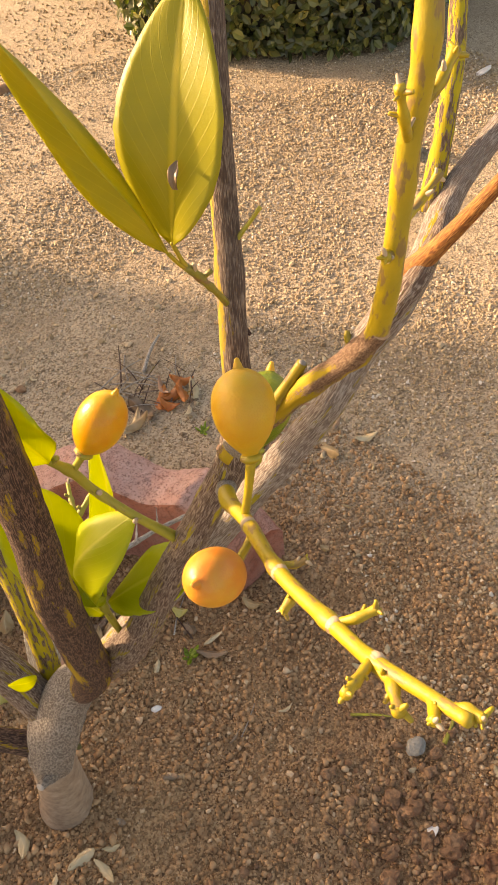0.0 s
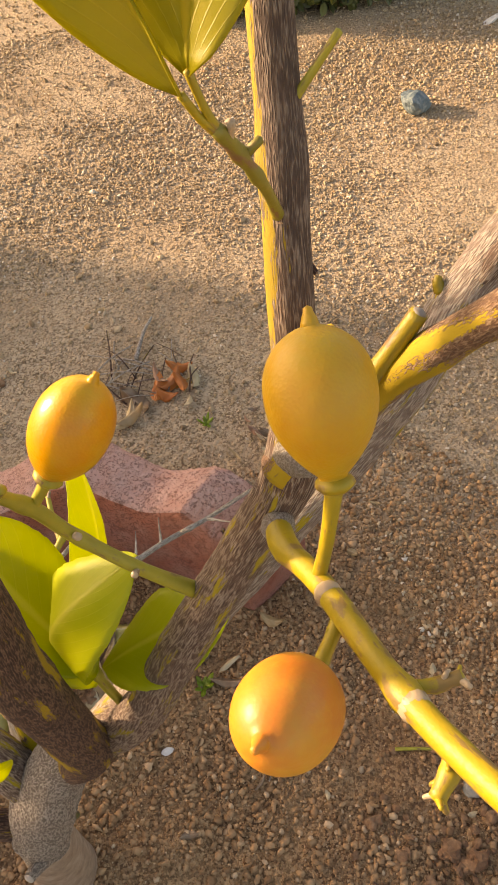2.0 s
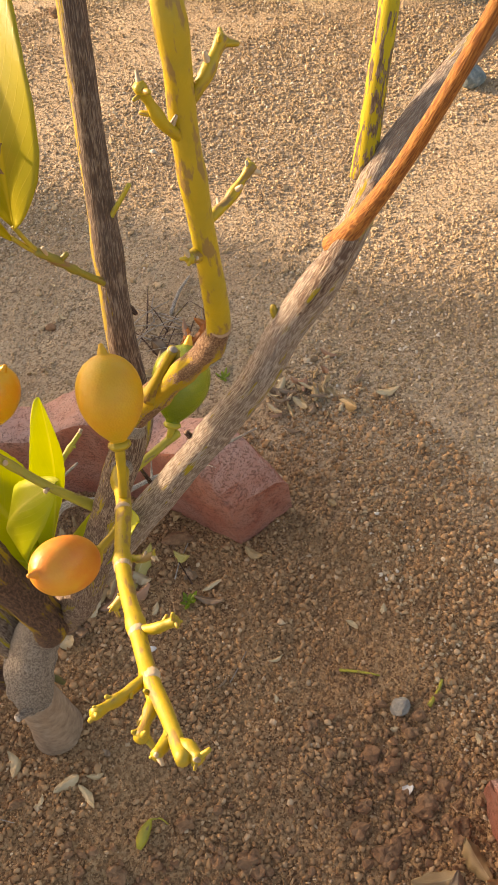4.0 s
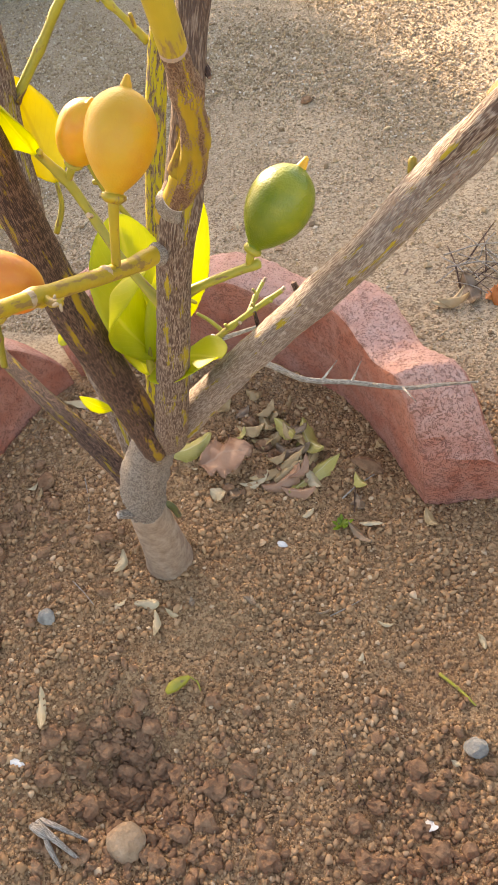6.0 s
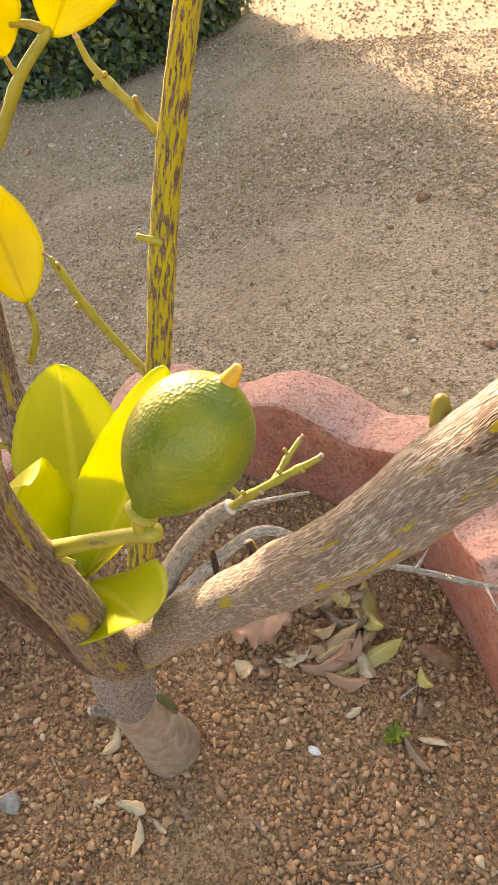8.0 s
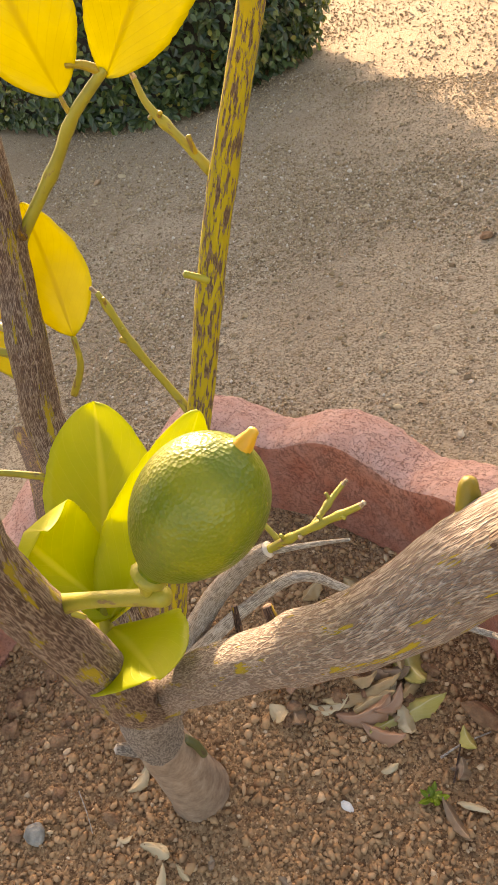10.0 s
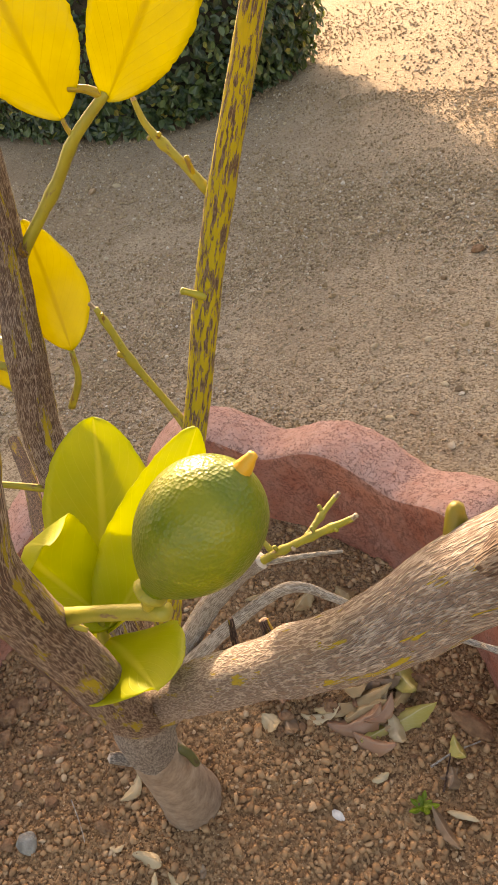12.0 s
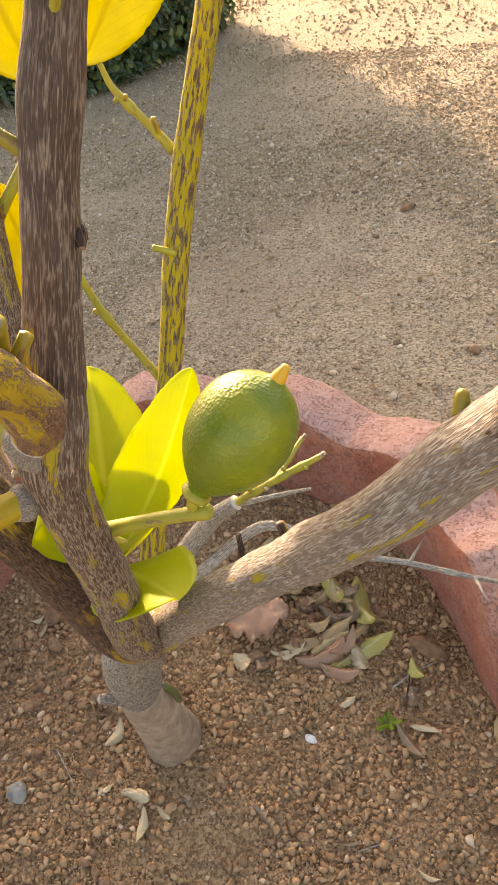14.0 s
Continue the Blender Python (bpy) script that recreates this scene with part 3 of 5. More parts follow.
def scatter_grit():
    rng = np.random.default_rng(5)
    pl, sz = [], []
    # wedge of ground that the walk looks over, denser close by
    for x0, x1, y0, y1, n, lo, hi in ((-0.7, 0.9, 0.36, 1.1, 62000, 0.0022, 0.0064), (-1.0, 1.5, 1.1, 2.0, 84000, 0.003, 0.0082), (-1.3, 1.7, 2.0, 3.2, 12000, 0.005, 0.011), (0.42, 1.0, -0.45, 0.36, 14000, 0.0025, 0.007), (0.9, 1.6, 0.2, 1.1, 22000, 0.0025, 0.007), (-1.7, -0.7, 0.1, 1.1, 26000, 0.0026, 0.007), (-2.3, -1.0, 1.1, 2.2, 18000, 0.003, 0.009), (-2.6, -1.3, 2.2, 4.2, 12000, 0.005, 0.011)):
        for x, y, k, q in zip(rng.uniform(x0, x1, n), rng.uniform(y0, y1, n), rng.random(n) ** 1.7, rng.random(n)):
            # drifts of loose grit between trodden places
            drift = noise.noise(Vector((x * 2.1, y * 2.1, 7))) + 0.55 * noise.noise(Vector((x * 6.3, y * 6.3, 3)))
            thin = min(1.0, max(0.0, (2.5 - math.hypot(x + 0.4, y - 1.3)) / 0.9))
            if q > (0.7 + drift * 0.75) * thin:
                continue
            if math.hypot(x, y) < 0.42 and x < 0.35:
                continue
            s = (lo + (hi - lo) * k) * (1.0 if drift > -0.1 else 0.75)
            pl.append((x, y, ground_height(x, y) + s * 0.27))
            sz.append(s)
    # coarser pebbles lying singly
    for x, y, k in zip(rng.uniform(-1.7, 0.8, 1700), rng.uniform(0.4, 2.0, 1700), rng.random(1700)):
        s = 0.0065 + 0.0065 * k ** 3
        if math.hypot(x, y) > 0.46:
            pl.append((x, y, ground_height(x, y) + s * 0.25))
            sz.append(s)
    pl, sz = np.array(pl), np.array(sz)
    big = sz > 0.0045
    grains("grit", "loose tan grit scattered over the sandy ground", "gravel", GRIT, pl[big], sz[big], 11, 1, 0.22, 0.9)
    grains("fine_grit", "fine tan grit over the sandy ground", "gravel", GRIT, pl[~big], sz[~big] * 1.2, 15, 0, 0.2, 0.9)
    pl, sz = [], []
    n = 100000
    for x, y, k in zip(rng.uniform(-0.42, 0.56, n), rng.uniform(-0.46, 0.4, n), rng.random(n)):
        if math.hypot(x, y - 0.0) > 0.6 or (y > 0.33) or (math.hypot(x, y) > 0.4 and y > 0.15):
            continue
        s = 0.0017 + 0.006 * k ** 9
        coarse = noise.noise(Vector((x * 7, y * 7, 2)))
        if coarse > 0.1:
            s *= 1.2
        elif coarse < -0.25 and s > 0.0035:
            s *= 0.6
        pl.append((x, y, ground_height(x, y) + s * 0.14))
        sz.append(s)
    pl, sz = np.array(pl), np.array(sz)
    big, huge = sz > 0.003, sz > 0.0046
    grains("soil_crumbs", "reddish brown soil crumbs in the bed", "soil", CRUMB, pl[big & ~huge], sz[big & ~huge], 12, 1, 0.28)
    lp, ls = [], []
    for x, y, k, q in zip(rng.uniform(-0.36, 0.62, 74000), rng.uniform(-0.46, 0.37, 74000), rng.random(74000), rng.random(74000)):
        if math.hypot(x, y) > 0.64 or (math.hypot(x, y) > 0.345 and y > 0.1 and x < 0.3) or x < -0.3:
            continue
        if q > 0.62 + 0.9 * noise.noise(Vector((x * 9, y * 9, 4))):
            continue
        size = 0.002 + 0.008 * k ** 5
        lp.append((x, y, ground_height(x, y) + size * 0.18))
        ls.append(size)
    pl, sz, huge = np.vstack([pl, lp]), np.concatenate([sz, ls]), np.concatenate([huge, np.ones(len(ls), bool)])
    big = np.concatenate([big, np.ones(len(ls), bool)])
    grains("soil_lumps", "rounded reddish brown soil lumps in the bed", "soil", LUMP, pl[huge], sz[huge], 16, 1, 0.26, 0.9, True)
    grains("fine_soil", "fine reddish brown soil grains in the bed", "soil", CRUMB, pl[~big], sz[~big] * 1.15, 14, 0)
    pl, sz = [], []
    for cx, cy, sp, n in ((0.05, -0.235, 0.05, 230), (0.03, -0.33, 0.09, 90), (0.365, -0.18, 0.05, 120), (-0.2, 0.02, 0.06, 60), (0.14, -0.24, 0.05, 120), (0.1, 0.2, 0.05, 30), (0.34, -0.12, 0.04, 40), (-0.17, -0.03, 0.05, 40)):
        for _ in range(n):
            x, y = rng.normal(cx, sp), rng.normal(cy, sp)
            s = 0.005 + 0.008 * rng.random() ** 2
            pl.append((x, y, ground_height(x, y) + s * 0.22))
            sz.append(s)
    grains("clods", "dark crumbling soil clods heaped in the bed", "soil", CLOD, pl, sz, 13, 2, 0.11, 0.85)
    for cx, cy, sp, n in ((0.03, -0.225, 0.04, 62), (0.1, -0.25, 0.04, 30), (0.03, -0.32, 0.07, 16), (0.365, -0.19, 0.045, 34), (0.14, -0.24, 0.05, 18), (-0.19, 0.0, 0.06, 14), (0.05, 0.19, 0.04, 10)):
        for _ in range(n):
            x, y, s = rng.normal(cx, sp), rng.normal(cy, sp), 0.012 + 0.014 * rng.random() ** 2
            rock(x, y, (s, s * rng.uniform(0.7, 1), s * 0.75), CLOD, "crumbling reddish brown clod in the dug soil", rng.uniform(0, 50), 0.3, name="clod", cat="clod", amount=0.85, sub=3, group="clods in the dug soil")


# ---- ring of concrete edging ----
def edging_block(pts, dips, inner_side, length_label, thick=0.078, peak=0.178, dip=0.15, ends=(0.075, 0.075), slant=0.0):
    """A curved scalloped block; pts: foot of its inner face, dips: places along it, in metres, where the crest is low."""
    c = catmull([(*p, 0, 0) for p in pts], 0.0045)
    bm = bmesh.new()
    s, rings = 0.0, []
    total = sum(float(np.linalg.norm((b - a)[:2])) for a, b in zip(c, c[1:]))
    for i, p in enumerate(c):
        if i:
            s += float(np.linalg.norm((p - c[i - 1])[:2]))
        t = Vector((c[min(i + 1, len(c) - 1)] - c[max(i - 1, 0)])[:3]).normalized()
        o = Vector((-t.y, t.x, 0)) * inner_side
        near = min(abs(s - d) for d in dips)
        gap = 0.176
        k = min(1.0, near / (gap / 2))
        top = dip + (peak - dip) * (0.5 - 0.5 * math.cos(k * math.pi)) ** 0.8
        top = min(top, ends[0] + (peak - ends[0]) * math.sin(min(1, s / 0.085) * math.pi / 2), ends[1] + (peak - ends[1]) * math.sin(min(1, (total - s) / 0.085) * math.pi / 2))
        bulge = 0.006 * (math.sin(k * math.pi / 2) - 0.5)
        prof = [(0.0, -0.06), (0, 0.0), (0, 0.02), (0, 0.04), (0, 0.055), (0, max(0.06, top - 0.05)), (0, max(0.063, top - 0.022)), (0.0, top - 0.008), (0.0012, top - 0.0025), (0.0045, top), (0.018, top + 0.002), (0.032, top + 0.002), (0.044, top - 0.001), (thick - 0.017 + bulge, top - 0.003), (thick - 0.006 + bulge, top - 0.012), (thick + bulge, top - 0.026), (thick + bulge, 0.03), (thick + bulge, -0.06)]
        ring = []
        for a, z in prof:
            q = Vector((p[0], p[1], 0)) + o * a + Vector((0, 0, z)) - t * (slant * a * max(0.0, 1 - s / 0.12))
            w = noise.noise(q * 45) * 0.0016 + noise.noise(q * 130) * 0.0011 + noise.noise(q * 14) * 0.002
            ring.append(bm.verts.new(q + (o * (-1 if a < 0.03 else 1) + Vector((0, 0, 1 if z > 0.08 else 0))) * w))
        rings.append(ring)
    m = len(rings[0])
    for i in range(len(rings) - 1):
        for k in range(m - 1):
            vs = (rings[i][k], rings[i][k + 1], rings[i + 1][k + 1], rings[i + 1][k])
            bm.faces.new(vs)
    for ring in (rings[0], rings[-1]):
        bm.faces.new(ring)
    bmesh.ops.recalc_face_normals(bm, faces=bm.faces)
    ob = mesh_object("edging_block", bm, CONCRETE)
    me = ob.data
    for f in me.polygons:
        if f.area > 0.003:
            f.use_smooth = False
    return tagged(ob, length_label, "garden edging", "edging blocks round the tree")


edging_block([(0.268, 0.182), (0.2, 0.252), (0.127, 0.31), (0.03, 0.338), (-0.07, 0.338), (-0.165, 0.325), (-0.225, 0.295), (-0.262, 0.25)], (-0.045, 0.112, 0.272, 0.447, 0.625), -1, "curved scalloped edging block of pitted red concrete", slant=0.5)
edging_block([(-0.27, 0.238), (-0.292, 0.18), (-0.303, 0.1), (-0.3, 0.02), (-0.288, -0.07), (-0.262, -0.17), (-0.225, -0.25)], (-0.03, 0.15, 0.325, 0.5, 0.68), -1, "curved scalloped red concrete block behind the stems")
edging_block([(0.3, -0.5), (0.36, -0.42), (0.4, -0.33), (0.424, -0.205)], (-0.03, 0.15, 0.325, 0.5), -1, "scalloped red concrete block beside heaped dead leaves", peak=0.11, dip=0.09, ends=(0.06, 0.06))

# ---- lemon tree ----
tree = empty("lemon_tree", "young lemon tree with pruned grey stems, yellowing leaves and small fruit", "tree")
FORK = (0.106, -0.018, 0.336)

trunk = part("trunk", tube([(0.013, -0.002, 0.14, 0.017), (0.021, -0.006, 0.175, 0.0185), (0.031, -0.007, 0.212, 0.0205), (0.045, -0.007, 0.247, 0.0215), (0.07, -0.009, 0.295, 0.0198), (0.09, -0.013, 0.32, 0.017), (0.103, -0.016, 0.337, 0.01)], 28, 0.003, 0.15, 1, knots=((0.28, 0.1), (0.5, 0.06))), BURL_BARK, tree, "swollen grey lower trunk")
part("mud_collar", tube([(-0.01, 0.012, -0.03, 0.037), (-0.007, 0.009, 0.01, 0.032), (0.003, 0.004, 0.06, 0.0265), (0.012, -0.001, 0.115, 0.0232), (0.019, -0.005, 0.158, 0.021), (0.023, -0.0065, 0.178, 0.0188)], 28, 0.004, 0.03, 2), MUD, trunk, "smooth brown mud-coated trunk foot")
part("cut_stub", tube([(0.024, -0.022, 0.19, 0.006), (0.014, -0.03, 0.196, 0.005), (0.01, -0.034, 0.199, 0.004)], 10, 0.003, 0.15, 3), BURL_BARK, trunk, "short cut stub")
part("cut_stub", tube([(0.034, 0.006, 0.17, 0.004), (0.0395, 0.01, 0.158, 0.0038), (0.041, 0.011, 0.14, 0.0034)], 8, 0.003, 0.12, 4), STUB_GREEN, trunk, "dark green cut stub")

rb = part("branch", tube([(0.088, -0.013, 0.316, 0.009), (0.118, -0.0195, 0.351, 0.0132), (0.155, -0.023, 0.396, 0.0125), (0.211, -0.031, 0.463, 0.0108), (0.254, -0.034, 0.511, 0.0098), (0.295, -0.036, 0.557, 0.0097), (0.319, -0.03, 0.585, 0.0101), (0.352, -0.028, 0.622, 0.0086), (0.383, -0.008, 0.65, 0.0072), (0.41, 0.0, 0.672, 0.0066), (0.455, 0.012, 0.7, 0.0062), (0.52, 0.03, 0.735, 0.006)], 26, 0.0035, 0.09, 5, knots=((0.44, 0.08), (0.62, 0.12), (0.72, 0.14))), GREY_BARK, tree, "long pale grey branch with fine ridges")
part("bark_scar", tube([(0.32, -0.0345, 0.591, 0.003), (0.334, -0.034, 0.608, 0.0062), (0.35, -0.0325, 0.626, 0.0068), (0.364, -0.0265, 0.64, 0.0058), (0.376, -0.016, 0.648, 0.003)], 14, 0.003, 0.22, 6), MID_BARK, rb, "dark split in the bark")
part("shoot", tube([(0.35, -0.024, 0.624, 0.0072), (0.36, -0.036, 0.646, 0.005), (0.372, -0.055, 0.684, 0.0038), (0.382, -0.079, 0.734, 0.0032), (0.391, -0.1, 0.785, 0.003), (0.399, -0.12, 0.84, 0.0029), (0.405, -0.135, 0.89, 0.0028)], 18, 0.004, 0.05, 7, knots=((0.3, 0.1), (0.62, 0.12))), ORANGE_BARK, rb, "smooth orange-brown shoot")
ss = part("shoot", tube([(0.374, -0.004, 0.644, 0.0066), (0.381, 0.003, 0.665, 0.0058), (0.388, 0.01, 0.686, 0.0053), (0.398, 0.022, 0.708, 0.005), (0.409, 0.04, 0.73, 0.0048), (0.425, 0.066, 0.77, 0.0044), (0.44, 0.09, 0.81, 0.004)], 16, 0.004, 0.05, 8), MOTTLED_BARK, rb, "yellow-green side shoot")
part("bud", tube([(0.314, -0.026, 0.592, 0.0026), (0.3133, -0.0245, 0.5962, 0.002), (0.3137, -0.0243, 0.5978, 0.0015)], 9, 0.001, 0.25, 9), STUB_YELLOW, rb)
part("bud", tube([(0.25, -0.03, 0.516, 0.0022), (0.247, -0.028, 0.5225, 0.0015)], 8, 0.002, 0.2, 10), BROWN_BARK, rb)
part("bud", tube([(0.214, -0.02, 0.472, 0.0016), (0.211, -0.015, 0.484, 0.0012)], 7, 0.002, 0.2, 11), BROWN_BARK, rb)

mid = part("branch", tube([(0.09, -0.013, 0.31, 0.009), (0.109, -0.02, 0.34, 0.0148), (0.138, -0.043, 0.397, 0.0125), (0.176, -0.06, 0.489, 0.0102), (0.205, -0.074, 0.56, 0.0089), (0.222, -0.08, 0.599, 0.0086), (0.23, -0.074, 0.622, 0.0074), (0.2335, -0.065, 0.643, 0.0062)], 26, 0.003, 0.07, 12, knots=((0.9, 0.16),)), MID_BARK, tree, "upright ridged brown stem with pale streaks")
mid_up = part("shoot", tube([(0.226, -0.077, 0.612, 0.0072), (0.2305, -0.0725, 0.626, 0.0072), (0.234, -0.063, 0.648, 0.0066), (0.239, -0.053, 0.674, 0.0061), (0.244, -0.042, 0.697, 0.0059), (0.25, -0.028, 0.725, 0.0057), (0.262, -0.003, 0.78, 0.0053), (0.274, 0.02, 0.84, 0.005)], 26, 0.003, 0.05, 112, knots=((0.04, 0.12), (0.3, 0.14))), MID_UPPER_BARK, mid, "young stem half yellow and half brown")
left = part("branch", tube([(0.074, -0.012, 0.29, 0.01), (0.09, -0.022, 0.325, 0.0138), (0.101, -0.034, 0.362, 0.0144), (0.104, -0.042, 0.417, 0.0138), (0.109, -0.056, 0.512, 0.0126), (0.116, -0.063, 0.574, 0.0115), (0.12, -0.067, 0.622, 0.0106), (0.123, -0.068, 0.662, 0.01), (0.124, -0.07, 0.705, 0.0094), (0.126, -0.074, 0.77, 0.0088)], 24, 0.004, 0.07, 13, knots=((0.45, 0.06), (0.7, 0.08))), BROWN_BARK, tree, "reddish brown leaning stem flecked with yellow")
back = part("branch", tube([(0.05, -0.004, 0.235, 0.017), (0.03, 0.02, 0.315, 0.0158), (0.006, 0.042, 0.38, 0.0145), (-0.014, 0.057, 0.438, 0.0132), (-0.016, 0.068, 0.476, 0.0122), (-0.014, 0.078, 0.512, 0.0113), (-0.013, 0.088, 0.543, 0.0106), (-0.008, 0.094, 0.572, 0.0099), (0.0, 0.1, 0.62, 0.0094), (0.01, 0.108, 0.69, 0.0088)], 22, 0.004, 0.09, 14, knots=((0.6, 0.08),)), MID_BARK, tree, "grey ridged stem at the back")
low = part("branch", tube([(0.03, -0.008, 0.205, 0.0125), (-0.005, 0.005, 0.238, 0.0105), (-0.05, 0.022, 0.268, 0.0095), (-0.1, 0.046, 0.275, 0.0088), (-0.17, 0.085, 0.268, 0.0082), (-0.25, 0.13, 0.255, 0.0075), (-0.33, 0.17, 0.25, 0.007)], 18, 0.005, 0.08, 15), BROWN_BARK, tree, "low spreading branch with yellow patches")
up = part("branch", tube([(0.052, 0.0, 0.235, 0.0095), (0.06, 0.028, 0.3, 0.0092), (0.061, 0.056, 0.35, 0.009), (0.057, 0.088, 0.383, 0.0086), (0.053, 0.129, 0.427, 0.0083), (0.058, 0.16, 0.487, 0.0086), (0.066, 0.182, 0.535, 0.0083), (0.077, 0.2, 0.578, 0.0078), (0.088, 0.216, 0.617, 0.0076), (0.097, 0.228, 0.648, 0.0074), (0.115, 0.25, 0.71, 0.007)], 22, 0.004, 0.05, 16, knots=((0.55, 0.06), (0.68, 0.08))), MOTTLED_BARK, tree, "upright stem mottled yellow and brown")
dead = part("branch", tube([(0.058, 0.004, 0.25, 0.0115), (0.048, 0.04, 0.262, 0.0098), (0.052, 0.075, 0.28, 0.0085), (0.07, 0.1, 0.302, 0.0072), (0.09, 0.11, 0.318, 0.006)], 16, 0.004, 0.12, 17), DEAD_BARK, tree, "bleached dead branch bowed over the soil")
thorn_twig = part("twig", tube([(0.055, 0.03, 0.262, 0.006), (0.078, 0.08, 0.278, 0.0048), (0.104, 0.114, 0.29, 0.0044), (0.124, 0.136, 0.262, 0.0032), (0.15, 0.157, 0.222, 0.003), (0.193, 0.178, 0.203, 0.0027), (0.244, 0.194, 0.187, 0.0024), (0.285, 0.19, 0.205, 0.0019), (0.322, 0.18, 0.228, 0.0011)], 10, 0.004, 0.1, 18, knots=((0.55, 0.2), (0.72, 0.3))), DEAD_BARK, dead, "bleached dry twig with long thorns")
for a, b in (((0.193, 0.178, 0.203), (0.2, 0.197, 0.218)), ((0.244, 0.194, 0.187), (0.265, 0.164, 0.204)), ((0.166, 0.165, 0.215), (0.176, 0.19, 0.222)), ((0.216, 0.186, 0.196), (0.224, 0.178, 0.206))):
    mdl = [(x + y) / 2 for x, y in zip(a, b)]
    part("thorn", tube([(*a, 0.0019), (*mdl, 0.001), (*b, 0.0002)], 7, 0.003, 0.05, 19), DEAD_BARK, thorn_twig)

YS = [(0.218, -0.08, 0.602, 0.0068), (0.238, -0.087, 0.627, 0.0058), (0.254, -0.1, 0.651, 0.005), (0.265, -0.1155, 0.675, 0.0046), (0.2708, -0.126, 0.695, 0.0042)]
ys = part("branch", tube(YS, 20, 0.002, 0.22, 20, knots=((0.3, 0.2), (0.55, 0.12), (0.85, 0.25))), KNOT_BARK, tree, "brown knotted base of a yellow shoot")
ysu = part("shoot", tube([(0.2675, -0.1205, 0.684, 0.003), (0.2698, -0.1245, 0.6925, 0.0042), (0.2707, -0.127, 0.705, 0.0043), (0.271, -0.13, 0.725, 0.0039), (0.272, -0.132, 0.768, 0.0037), (0.274, -0.133, 0.792, 0.0036), (0.275, -0.13, 0.818, 0.0035), (0.277, -0.124, 0.87, 0.0034), (0.279, -0.118, 0.93, 0.0033)], 18, 0.003, 0.05, 21, knots=((0.3, 0.12), (0.46, 0.15))), YELLOW_TWIG, ys, "smooth bright yellow shoot")
yt = part("twig", tube([(0.2145, -0.079, 0.585, 0.0036), (0.212, -0.09, 0.5885, 0.004), (0.21, -0.1, 0.592, 0.0038), (0.211, -0.12, 0.603, 0.0035), (0.2085, -0.165, 0.628, 0.0031), (0.212, -0.203, 0.65, 0.0028), (0.2145, -0.224, 0.6625, 0.0026), (0.2185, -0.24, 0.674, 0.0023), (0.2218, -0.2562, 0.6868, 0.002)], 16, 0.002, 0.1, 22, knots=((0.1, 0.15), (0.45, 0.25), (0.66, 0.25), (0.8, 0.25))), YELLOW_TWIG, tree, "knobbly yellow twig with cut tips")
for k, (x, y, z, r) in enumerate(((0.2105, -0.125, 0.606, 0.0038), (0.2085, -0.165, 0.628, 0.0035), (0.212, -0.203, 0.65, 0.0033), (0.215, -0.224, 0.663, 0.003))):
    part("node", tube([(x - 0.0003, y + 0.0022, z - 0.0015, r * 0.8), (x, y, z, r), (x + 0.0003, y - 0.0022, z + 0.0015, r * 0.8)], 12, 0.001, 0.2, 90 + k), NODE_TAN, yt, "pale tan corky node")
la = part("twig", tube([(0.184, -0.064, 0.53, 0.0034), (0.168, -0.061, 0.556, 0.0025), (0.153, -0.053, 0.578, 0.0025), (0.146, -0.052, 0.597, 0.0025), (0.138, -0.055, 0.615, 0.0023)], 12, 0.003, 0.06, 23, knots=((0.55, 0.15), (0.85, 0.3))), GREEN_TWIG, tree, "thin green fruiting twig")
for a, b, r, h in (((0.2125, -0.086, 0.5865), (0.2115, -0.092, 0.5888), 0.0056, yt), ((0.1895, -0.0645, 0.5225), (0.1835, -0.0635, 0.5295), 0.0038, la), ((0.195, -0.0655, 0.5365), (0.1995, -0.0645, 0.5395), 0.0048, mid), ((0.222, -0.0815, 0.6065), (0.2275, -0.0835, 0.6135), 0.0082, ys), ((0.2375, -0.055, 0.6655), (0.2352, -0.0585, 0.6725), 0.0024, mid_up)):
    m = [(p + q) / 2 for p, q in zip(a, b)]
    part("collar", tube([(*a, r * 0.8), (*m, r), (*b, r * 0.72)], 16, 0.001, 0.22, 77), CRUST if h is not mid_up else KNOT_BARK, h, "corky grey collar")
lp = part("twig", tube([(0.2385, -0.0535, 0.667, 0.0019), (0.2345, -0.058, 0.674, 0.0016), (0.228, -0.066, 0.688, 0.0014), (0.2195, -0.0707, 0.703, 0.0014), (0.2165, -0.072, 0.7075, 0.0013)], 12, 0.0018, 0.12, 24, knots=((0.12, 0.35), (0.62, 0.4), (0.8, 0.5), (0.95, 0.3))), DULL_TWIG, tree, "short green twig bearing paired leaves")
gs = part("twig", tube([(0.193, -0.066, 0.536, 0.0042), (0.21, -0.062, 0.545, 0.0026), (0.226, -0.058, 0.551, 0.0024), (0.243, -0.054, 0.557, 0.0024)], 14, 0.002, 0.05, 25, knots=((0.95, 0.2),)), GREEN_TWIG, tree, "pale green fruit stalk")
greentw = part("twig", tube([(0.088, 0.109, 0.316, 0.0034), (0.106, 0.116, 0.33, 0.003), (0.128, 0.127, 0.344, 0.0027), (0.1534, 0.1412, 0.3582, 0.0022)], 10, 0.002, 0.12, 26, knots=((0.3, 0.3), (0.6, 0.3), (0.8, 0.3))), GREEN_TWIG, dead, "knobbly green twig")
part("twig", tube([(0.123, 0.125, 0.341, 0.0025), (0.1235, 0.145, 0.344, 0.0021), (0.1254, 0.1633, 0.347, 0.0019)], 9, 0.002, 0.12, 27, knots=((0.5, 0.4),)), GREEN_TWIG, dead)
